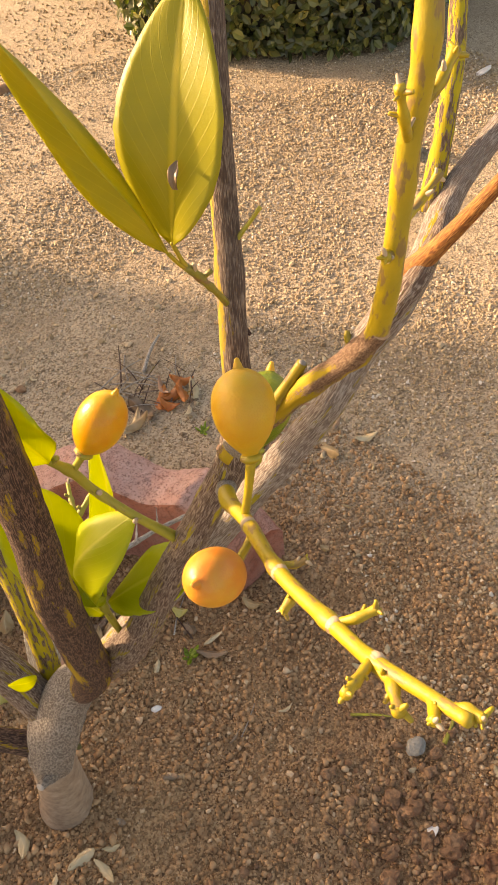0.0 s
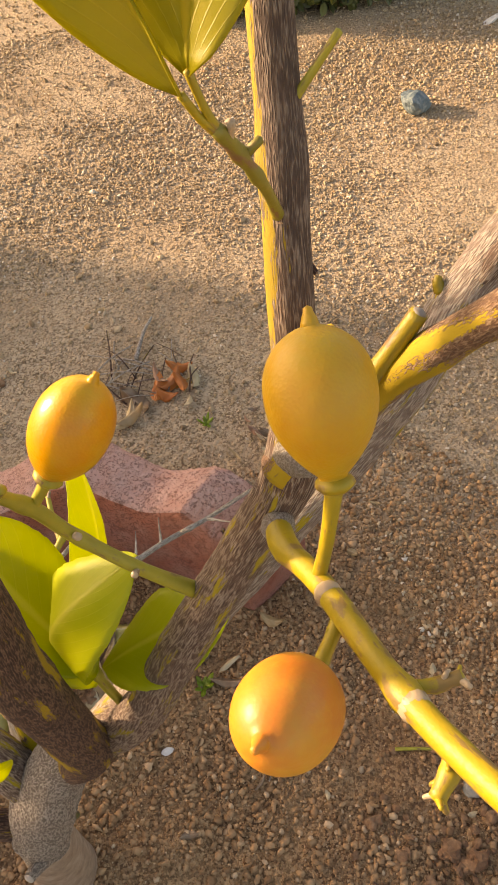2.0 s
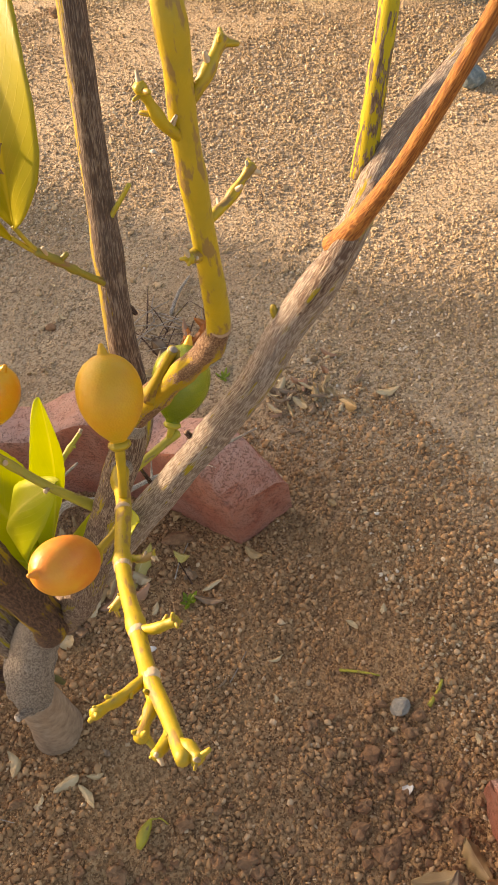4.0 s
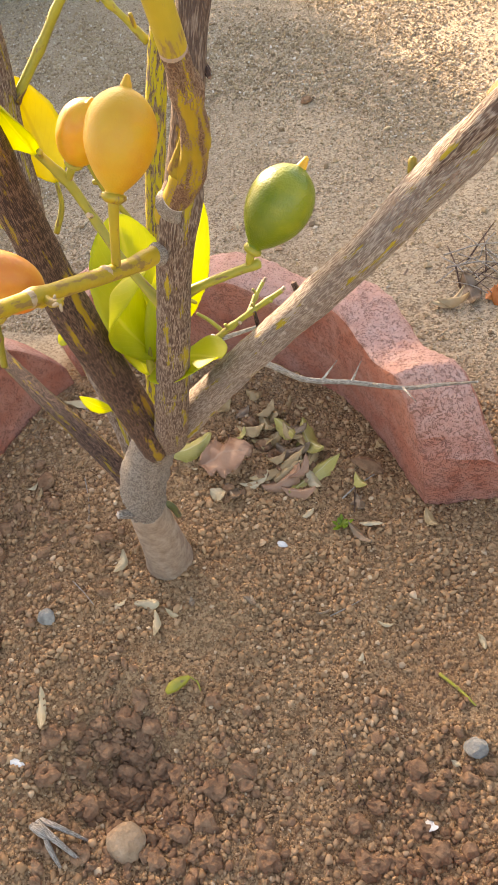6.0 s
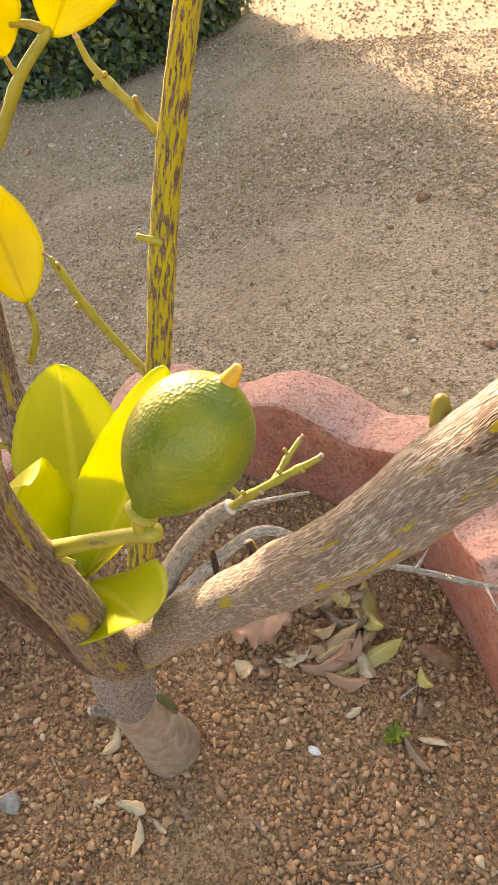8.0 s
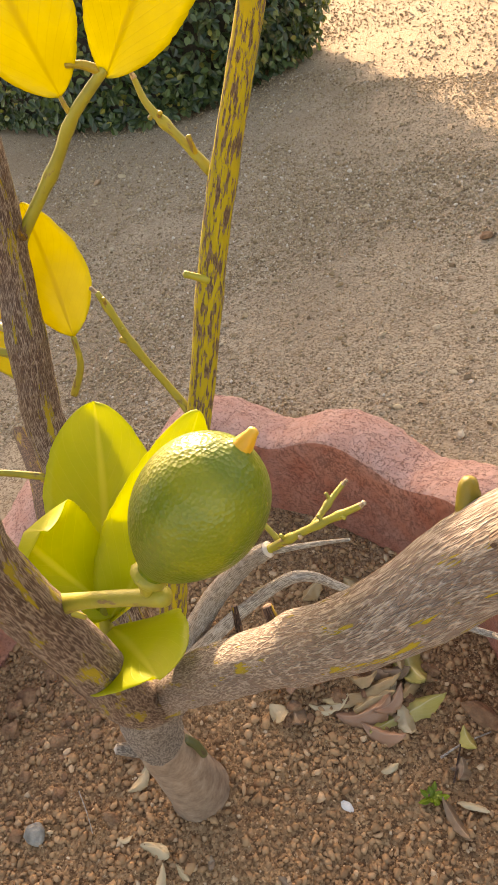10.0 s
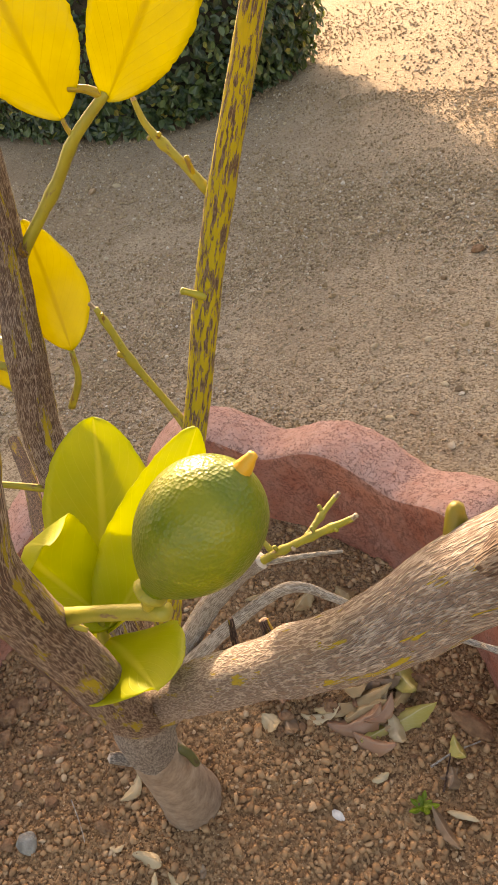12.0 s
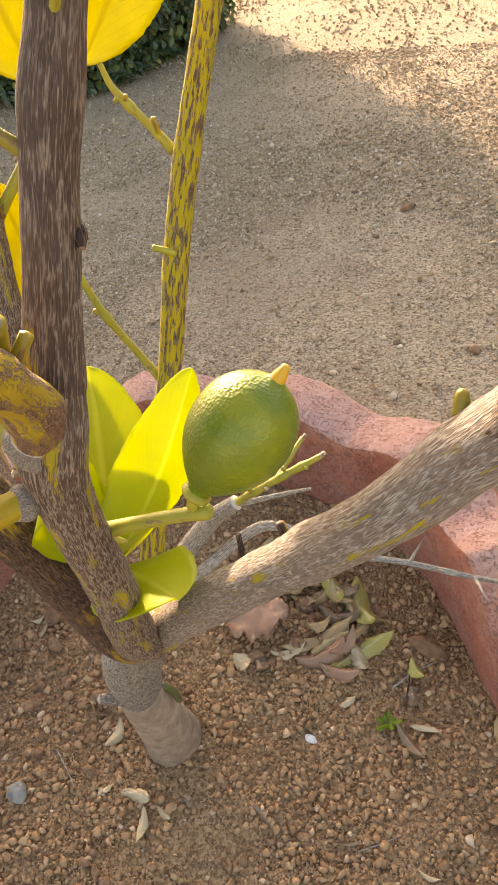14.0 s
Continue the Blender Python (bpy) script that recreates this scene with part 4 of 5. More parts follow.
part("twig", tube([(0.098, 0.116, 0.322, 0.0024), (0.085, 0.118, 0.333, 0.002), (0.075, 0.116, 0.343, 0.0015)], 9, 0.002, 0.12, 28), GREEN_TWIG, dead)
part("twig", tube([(0.094, 0.11, 0.318, 0.0026), (0.118, 0.13, 0.316, 0.0018), (0.138, 0.141, 0.318, 0.0012)], 8, 0.002, 0.12, 29), DEAD_BARK, dead)
tw_a = part("twig", tube([(0.058, 0.193, 0.552, 0.0036), (0.046, 0.19, 0.571, 0.0027), (0.036, 0.187, 0.586, 0.0026), (0.03, 0.186, 0.596, 0.0021), (0.027, 0.186, 0.61, 0.0016)], 11, 0.003, 0.08, 30, knots=((0.55, 0.4),)), GREEN_TWIG, up, "short green spur twig")
part("bud", tube([(0.052, 0.191, 0.562, 0.0018), (0.053, 0.188, 0.575, 0.0017)], 8, 0.002, 0.05, 31), YELLOW_TWIG, tw_a)
tw_b = part("twig", tube([(0.048, 0.123, 0.418, 0.0034), (0.036, 0.124, 0.436, 0.0026), (0.0268, 0.1165, 0.4735, 0.0026), (0.0235, 0.113, 0.5, 0.0023), (0.0212, 0.1107, 0.5162, 0.0018)], 11, 0.003, 0.08, 32, knots=((0.6, 0.3), (0.9, 0.3))), GREEN_TWIG, up, "short green spur twig")
part("bud", tube([(0.0262, 0.116, 0.479, 0.0022), (0.021, 0.113, 0.4815, 0.0021)], 8, 0.002, 0.05, 33), YELLOW_TWIG, tw_b)
part("bud", tube([(0.063, 0.16, 0.5, 0.003), (0.0565, 0.1535, 0.5065, 0.002), (0.054, 0.151, 0.5085, 0.0024)], 8, 0.002, 0.1, 34), GREEN_TWIG, up)


def spur(p, q, r, holder, seed):
    """A knobbly side spur: bent, ringed by pale nodes, with a cluster of buds at its cut tip."""
    rng = random.Random(seed)
    p, q = V(p), V(q)
    ax = (q - p).normalized()
    side = ax.orthogonal()
    side.rotate(Matrix.Rotation(rng.uniform(0, 6.28), 3, ax))
    L = (q - p).length
    w = (p + q) / 2 + side * L * 0.07
    sp = part("spur", tube([(*p, r * 1.15), (*(p.lerp(w, 0.6)), r * 0.85), (*w, r * 0.95), (*(w.lerp(q, 0.6)), r * 0.72), (*q, r * 0.8)], 12, 0.001, 0.14, seed, knots=((0.3, 0.3), (0.62, 0.4), (0.94, 0.5))), YELLOW_TWIG, holder)
    for at, size in ((0.35, 0.9), (0.62, 1.0), (0.92, 1.1), (0.96, 0.9), (0.9, 0.8)):
        side.rotate(Matrix.Rotation(rng.uniform(1.3, 2.6), 3, ax))
        o = p.lerp(w, at * 2) if at < 0.5 else w.lerp(q, at * 2 - 1)
        e = o + side * r * 1.75 * size + ax * r * 1.3 * size
        part("bud", tube([(*o, r * 0.7), (*o.lerp(e, 0.55), r * 0.55 * size), (*e, r * 0.38 * size)], 8, 0.0008, 0.15, seed), YELLOW_TWIG if rng.random() < 0.6 else NODE_TAN, sp)


for k, (p, q, r) in enumerate((((0.272, -0.132, 0.768), (0.263, -0.139, 0.789), 0.0015), ((0.273, -0.132, 0.776), (0.287, -0.128, 0.789), 0.0015), ((0.271, -0.131, 0.74), (0.291, -0.1225, 0.7495), 0.0014), ((0.271, -0.13, 0.73), (0.265, -0.135, 0.734), 0.0015))):
    spur(p, q, r, ysu, 35 + k)
for k, (p, q, r) in enumerate((((0.2125, -0.2025, 0.65), (0.2261, -0.2068, 0.6569), 0.0016), ((0.2145, -0.223, 0.6625), (0.1995, -0.2335, 0.6755), 0.0016), ((0.214, -0.222, 0.661), (0.2103, -0.2438, 0.6745), 0.0018), ((0.21, -0.16, 0.625), (0.221, -0.164, 0.627), 0.0013), ((0.21, -0.175, 0.633), (0.202, -0.182, 0.631), 0.0015), ((0.2205, -0.25, 0.682), (0.2255, -0.2575, 0.6865), 0.0013), ((0.2195, -0.244, 0.677), (0.2148, -0.252, 0.6835), 0.0013))):
    spur(p, q, r, yt, 45 + k)
for p, q in (((0.237, -0.091, 0.632), (0.2534, -0.0943, 0.6593)), ((0.25, -0.097, 0.645), (0.255, -0.09, 0.654))):
    w = [(a + b) / 2 for a, b in zip(p, q)]
    sp = part("cut_stub", tube([(*p, 0.0042), (*w, 0.0028 if p[0] < 0.245 else 0.0018), (*q, 0.0024 if p[0] < 0.245 else 0.0014)], 14, 0.002, 0.12, 37), STUB_YELLOW, ys, "olive cut stub")
    e = [b + (b - a) * 0.02 for a, b in zip(p, q)]
    part("cut_face", tube([(*q, 0.0021 if p[0] < 0.245 else 0.0012), (*e, 0.0015 if p[0] < 0.245 else 0.0009)], 12, 0.001, 0.1, 38), CUT_WOOD, sp, "pale cut wood")
part("spur", tube([(0.242, -0.046, 0.69, 0.0016), (0.25, -0.0475, 0.699, 0.0011), (0.2575, -0.049, 0.708, 0.001)], 9, 0.002, 0.1, 38), GREEN_TWIG, mid_up)
part("bract", tube([(0.2401, -0.0553, 0.6564, 0.0009), (0.2419, -0.0578, 0.6547, 0.0017), (0.2436, -0.0603, 0.6530, 0.0008)], 8, 0.001, 0.2, 97), BROWN_BARK, mid_up, "dry brown bract")
part("spur", tube([(0.196, -0.07, 0.545, 0.0022), (0.201, -0.064, 0.537, 0.0014), (0.204, -0.061, 0.532, 0.0009)], 8, 0.002, 0.1, 39), GREEN_TWIG, mid)


def lemon(base, tip, width, skin, stalk_from, holder, label, stalk_mat, nub=0.16, seed=0, skew=1.0, neck=0.0):
    fr = part("lemon", lemon_mesh(base, tip, width, nub, seed, skew, neck), skin, holder, label)
    b, t, f = V(base), V(tip), V(stalk_from)
    ax = (t - b).normalized()
    part("calyx", tube([(*(b - ax * 0.0022), 0.0032), (*(b - ax * 0.0004), 0.005), (*(b + ax * 0.001), 0.0046)], 12, 0.0008, 0.12, seed), stalk_mat, fr, "pale green calyx")
    m = (b + f) / 2 - ax * 0.002
    part("stalk", tube([(*f, 0.0021), (*m, 0.0019), (*(b - ax * 0.001), 0.0023)], 10, 0.002, 0.08, seed), stalk_mat, fr)
    n0 = t - ax * (t - b).length * nub * 0.55
    part("nub", tube([(*(n0 - ax * width * 0.1), width * 0.09), (*n0, width * 0.064), (*(t - ax * 0.001), width * 0.045), (*t, width * 0.04)], 12, 0.001, 0.1, seed), NUB_PEEL if skin is GREEN_PEEL else skin, fr)
    return fr


lemon((0.1545, -0.052, 0.6085), (0.179, -0.052, 0.6405), 0.0238, YELLOW_PEEL, (0.146, -0.0515, 0.598), la, "ripe glossy yellow lemon", GREEN_TWIG, 0.07, 1, 1.1, 0.1)
lemon((0.2195, -0.1125, 0.6345), (0.2265, -0.0885, 0.669), 0.0272, OLIVE_PEEL, (0.211, -0.118, 0.602), yt, "dull yellow lemon with a pointed nub", YELLOW_TWIG, 0.09, 2, 1.22, 0.22)
lemon((0.1945, -0.1455, 0.6105), (0.1752, -0.161, 0.6375), 0.0234, ORANGE_PEEL, (0.2105, -0.132, 0.61), yt, "orange-flushed lemon hanging below a twig", YELLOW_TWIG, 0.1, 3)
lemon((0.2415, -0.0545, 0.5655), (0.2655, -0.0275, 0.5985), 0.0315, GREEN_PEEL, (0.238, -0.0545, 0.556), gs, "unripe green lemon with an orange nub", GREEN_TWIG, 0.1, 4, 1.2, 0.25)


def tree_leaf(base, tip, side, width, mat, holder, label="", **k):
    return part("leaf", leaf_mesh(base, tip, side, width, **k), mat, holder, label)


CB = (0.128, -0.03, 0.437)
shoot = part("shoot", tube([(0.133, -0.036, 0.392, 0.0024), (0.13, -0.033, 0.412, 0.0026), (*CB, 0.0026), (0.13, -0.026, 0.452, 0.0018)], 10, 0.003, 0.1, 40, knots=((0.7, 0.3),)), GREEN_TWIG, tree, "stubby green shoot carrying a leaf tuft")
tree_leaf(CB, (0.096, 0.035, 0.513), (-0.85, -0.52, 0.15), 0.058, LEAF_LIME, shoot, "broad lime green leaf", blunt=1.0, bend=0.07, fold=-0.15, seed=1, rows=80, cols=12, teeth=True)
tree_leaf(CB, (0.162, 0.0405, 0.521), (-0.41, -0.65, 0.72), 0.042, LEAF_LIME, shoot, "yellow-green leaf", blunt=0.9, bend=-0.08, fold=0.3, seed=2, rows=80, cols=12, teeth=True)
tree_leaf((0.13, -0.024, 0.441), (0.168, -0.045, 0.538), (-0.01, 0.97, 0.2), 0.046, LEAF_LIME, shoot, "cupped yellow-green leaf", blunt=0.6, bend=-0.26, fold=0.3, curl=0.1, seed=3, rows=80, cols=12, teeth=True)
tree_leaf((0.132, -0.03, 0.436), (0.2, -0.0505, 0.478), (0.33, 0.88, -0.05), 0.05, LEAF_LIME, shoot, "fresh green leaf arching outwards", blunt=0.95, bend=-0.06, fold=0.12, seed=4, rows=70, cols=12, teeth=True)
tree_leaf((0.126, -0.034, 0.43), (0.1, -0.01, 0.455), (0.5, 0.6, 0.2), 0.016, LEAF_LIME, shoot, bend=0.1, seed=5)
for e in ((0.2128, -0.0712, 0.7195), (0.2105, -0.0722, 0.716)):
    part("petiole", tube([(0.2172, -0.0717, 0.706, 0.0013), ((0.2172 + e[0]) / 2, -0.0715, (0.706 + e[2]) / 2 - 0.001, 0.0009), (*e, 0.0009)], 9, 0.002, 0.05, 91), YELLOW_TWIG, lp)
part("spur", tube([(0.219, -0.071, 0.7035, 0.0013), (0.2195, -0.0725, 0.707, 0.0008), (0.2194, -0.0729, 0.7085, 0.001)], 9, 0.0015, 0.12, 92), NODE_TAN, lp)
part("spur", tube([(0.2225, -0.069, 0.698, 0.0012), (0.2265, -0.0705, 0.7015, 0.001)], 9, 0.0015, 0.12, 93), DULL_TWIG, lp)
tree_leaf((0.2126, -0.0714, 0.7185), (0.238, -0.05, 0.796), (0.62, -0.6, -0.05), 0.04, LEAF_OLIVE, lp, "large yellow-green leaf with a torn hole", bend=0.04, fold=0.22, seed=6, rows=24, cols=12)
part("torn_patch", leaf_mesh((0.2172, -0.073, 0.7405), (0.2208, -0.069, 0.7485), (0.7, -0.6, 0.1), 0.004, bend=0.25, fold=0.6, wave=0.15, rows=8, cols=6, seed=3), DRY_GREY, lp, "grey dried torn patch")
tree_leaf((0.2107, -0.0722, 0.7155), (0.174, -0.058, 0.796), (0.5, -0.75, -0.35), 0.028, LEAF_OLIVE, lp, "olive leaf folded along its midrib", bend=-0.06, fold=0.75, seed=7, rows=24, cols=12)
tree_leaf((0.138, -0.056, 0.615), (0.119, -0.053, 0.679), (0.8, -0.2, 0.3), 0.034, LEAF_LIME, la, "wavy yellow-green leaf", bend=0.05, fold=0.3, wave=0.09, seed=8, rows=22, cols=12)
ol = part("shoot", tube([(0.112, -0.05, 0.64, 0.0028), (0.118, -0.038, 0.655, 0.0022), (0.119, -0.031, 0.671, 0.0018)], 9, 0.003, 0.1, 41), GREEN_TWIG, left)
tree_leaf((0.119, -0.03, 0.671), (0.1275, 0.017, 0.732), (1, 0.05, -0.1), 0.042, LEAF_OLIVE, ol, "broad drooping yellow-green leaf", bend=0.05, fold=0.1, seed=9, rows=22, cols=12)
yl = part("shoot", tube([(-0.012, 0.094, 0.548, 0.005), (-0.0041, 0.0998, 0.5592, 0.0037), (0.0232, 0.1168, 0.5889, 0.0033), (0.0438, 0.1245, 0.611, 0.003), (0.063, 0.1376, 0.6278, 0.0027)], 12, 0.003, 0.07, 42, knots=((0.45, 0.2), (0.7, 0.15))), GREEN_TWIG, back, "yellow-green leaf shoot")
part("collar", tube([(-0.011, 0.093, 0.552, 0.0045), (-0.008, 0.0955, 0.556, 0.0058), (-0.0045, 0.099, 0.56, 0.0042)], 14, 0.001, 0.22, 79), CRUST, yl, "corky grey collar")
part("thorn", tube([(-0.001, 0.096, 0.558, 0.0024), (0.011, 0.088, 0.566, 0.0013), (0.023, 0.083, 0.574, 0.0003)], 7, 0.003, 0.05, 43), BROWN_BARK, back)
part("petiole", tube([(0.0438, 0.1245, 0.611, 0.0017), (0.0425, 0.1235, 0.6165, 0.0013), (0.0424, 0.123, 0.6214, 0.0012)], 9, 0.002, 0.05, 81), YELLOW_TWIG, yl)
tree_leaf((0.0424, 0.123, 0.6214), (0.0326, 0.1186, 0.7117), (0.7, 0.7, 0.1), 0.054, LEAF_YELLOW, yl, "bright yellow leaf lit from behind", bend=0.06, fold=0.15, seed=10, rows=60, cols=12, teeth=True)
tree_leaf((0.0631, 0.1367, 0.6243), (0.113, 0.1797, 0.697), (0.6, 0.5, -0.5), 0.047, LEAF_YELLOW, yl, "bright yellow leaf lit from behind", bend=0.05, fold=0.15, seed=11, rows=60, cols=12, teeth=True)
part("petiole", tube([(0.062, 0.137, 0.627, 0.0026), (0.056, 0.132, 0.632, 0.0022), (0.05, 0.127, 0.634, 0.0014)], 9, 0.002, 0.08, 82), YELLOW_TWIG, yl)
yw = part("twig", tube([(-0.014, 0.086, 0.45, 0.0026), (-0.004, 0.094, 0.47, 0.0022), (0.0, 0.096, 0.491, 0.0018)], 9, 0.003, 0.12, 44), GREEN_TWIG, back)
tree_leaf((0.0, 0.096, 0.491), (-0.014, 0.112, 0.57), (0.75, 0.65, 0.1), 0.046, LEAF_YELLOW, yw, "bright yellow leaf lit from behind", bend=-0.05, fold=0.1, seed=12, rows=20, cols=10)

# leaves and stubs low on the far side of the stems
ls = part("twig", tube([(-0.02, 0.07, 0.49, 0.003), (-0.045, 0.055, 0.505, 0.0024), (-0.07, 0.04, 0.515, 0.002)], 9, 0.003, 0.1, 45), GREEN_TWIG, back)
tree_leaf((-0.07, 0.04, 0.515), (-0.085, 0.06, 0.58), (0.7, 0.5, 0.0), 0.034, LEAF_YELLOW, ls, "yellow leaf", bend=0.1, fold=0.2, seed=13)
tree_leaf((-0.06, 0.045, 0.51), (-0.1, 0.03, 0.455), (0.4, 0.5, -0.2), 0.026, LEAF_YELLOW, ls, "yellow leaf hanging down", bend=0.1, fold=0.2, seed=14)
hz = part("twig", tube([(-0.006, 0.048, 0.41, 0.0028), (-0.022, 0.022, 0.434, 0.0022), (-0.03, 0.004, 0.446, 0.002), (-0.042, -0.004, 0.456, 0.0018)], 9, 0.003, 0.1, 47, knots=((0.65, 0.3),)), GREEN_TWIG, back, "thin green cross twig")
part("stub", tube([(-0.056, -0.002, 0.372, 0.0032), (-0.05, -0.001, 0.388, 0.0028), (-0.027, 0.003, 0.447, 0.0023), (-0.0025, 0.0068, 0.506, 0.0018)], 10, 0.003, 0.14, 46, knots=((0.25, 0.4), (0.5, 0.4), (0.75, 0.35), (0.97, 0.5))), DULL_TWIG, hz, "knobbly green stub")
tree_leaf((-0.04, -0.003, 0.455), (-0.03, 0.02, 0.545), (0.6, 0.3, -0.2), 0.03, LEAF_YELLOW, hz, "yellow leaf hanging beside the stems", bend=0.12, fold=0.3, wave=0.1, seed=21)
tw1 = part("twig", tube([(-0.018, 0.07, 0.486, 0.003), (-0.04, 0.085, 0.488, 0.0026), (-0.079, 0.092, 0.492, 0.0022)], 10, 0.003, 0.08, 49, knots=((0.2, 0.3),)), GREEN_TWIG, back, "smooth green side twig")
tree_leaf((-0.066, 0.094, 0.494), (-0.075, 0.115, 0.55), (0.75, 0.55, 0.0), 0.036, LEAF_YELLOW, tw1, "yellow leaf", bend=0.1, fold=0.15, seed=22)
tw2 = part("twig", tube([(-0.014, 0.06, 0.448, 0.0028), (-0.04, 0.078, 0.452, 0.0024), (-0.068, 0.078, 0.461, 0.002)], 10, 0.003, 0.1, 50, knots=((0.3, 0.3), (0.8, 0.4))), GREEN_TWIG, back, "thin green side twig")
tree_leaf((-0.05, 0.08, 0.46), (-0.09, 0.088, 0.487), (0.3, 0.8, 0.4), 0.022, LEAF_YELLOW, tw2, "narrow yellow leaf", bend=0.1, fold=0.2, seed=23)
sprig = part("shoot", tube([(0.014, 0.035, 0.372, 0.0018), (0.004, 0.036, 0.379, 0.0013), (-0.004, 0.0335, 0.3825, 0.0011)], 8, 0.002, 0.1, 51), YELLOW_TWIG, back)
tree_leaf((-0.001, 0.034, 0.381), (-0.014, 0.029, 0.377), (0.2, 0.6, 0.6), 0.011, LEAF_LIME, sprig, bend=0.2, seed=24)
tree_leaf((0.006, 0.036, 0.378), (-0.002, 0.045, 0.398), (0.7, 0.4, 0.1), 0.014, LEAF_LIME, sprig, bend=0.1, seed=25)
tree_leaf((0.06, -0.02, 0.36), (0.045, -0.03, 0.385), (0.4, 0.4, 0.2), 0.012, LEAF_LIME, back, bend=0.1, seed=15)

# knobs and bud scars along the thin twigs
for a, b, r, m, holder in (((0.036, 0.187, 0.586), (0.0405, 0.1845, 0.5895), 0.0019, YELLOW_TWIG, tw_a), ((0.034, 0.187, 0.589), (0.0305, 0.1845, 0.5865), 0.0018, GREEN_TWIG, tw_a), ((0.0275, 0.186, 0.608), (0.0265, 0.1855, 0.6135), 0.0018, NODE_TAN, tw_a), ((0.0225, 0.112, 0.507), (0.0265, 0.1095, 0.5135), 0.0016, YELLOW_TWIG, tw_b), ((0.0212, 0.1107, 0.515), (0.0188, 0.1095, 0.52), 0.0016, NODE_TAN, tw_b), ((0.025, 0.1145, 0.488), (0.0285, 0.112, 0.491), 0.0014, GREEN_TWIG, tw_b), ((0.104, 0.115, 0.329), (0.1035, 0.113, 0.336), 0.0021, GREEN_TWIG, dead), ((0.113, 0.12, 0.335), (0.1175, 0.117, 0.336), 0.002, NODE_TAN, dead), ((0.13, 0.128, 0.345), (0.1275, 0.1285, 0.351), 0.0019, GREEN_TWIG, dead), ((0.141, 0.134, 0.352), (0.146, 0.132, 0.3525), 0.0018, GREEN_TWIG, dead), ((0.153, 0.141, 0.358), (0.156, 0.1425, 0.361), 0.0021, NODE_TAN, dead), ((0.1235, 0.148, 0.3445), (0.12, 0.149, 0.349), 0.0018, GREEN_TWIG, dead), ((0.125, 0.161, 0.3465), (0.128, 0.164, 0.3505), 0.0018, NODE_TAN, dead), ((0.153, -0.053, 0.578), (0.1545, -0.0575, 0.582), 0.0017, NODE_TAN, la), ((0.168, -0.061, 0.556), (0.166, -0.065, 0.5585), 0.0016, NODE_TAN, la), ((0.139, -0.055, 0.613), (0.142, -0.0575, 0.6175), 0.0019, GREEN_TWIG, la), ((0.012, 0.11, 0.577), (0.009, 0.113, 0.5805), 0.0018, GREEN_TWIG, yl), ((0.034, 0.1205, 0.6), (0.031, 0.1215, 0.603), 0.0016, YELLOW_TWIG, yl)):
    part("bud", tube([(*a, r), (*[(u + v) / 2 for u, v in zip(a, b)], r * 0.75), (*b, r * 0.85)], 9, 0.0012, 0.16, 95), m, holder)

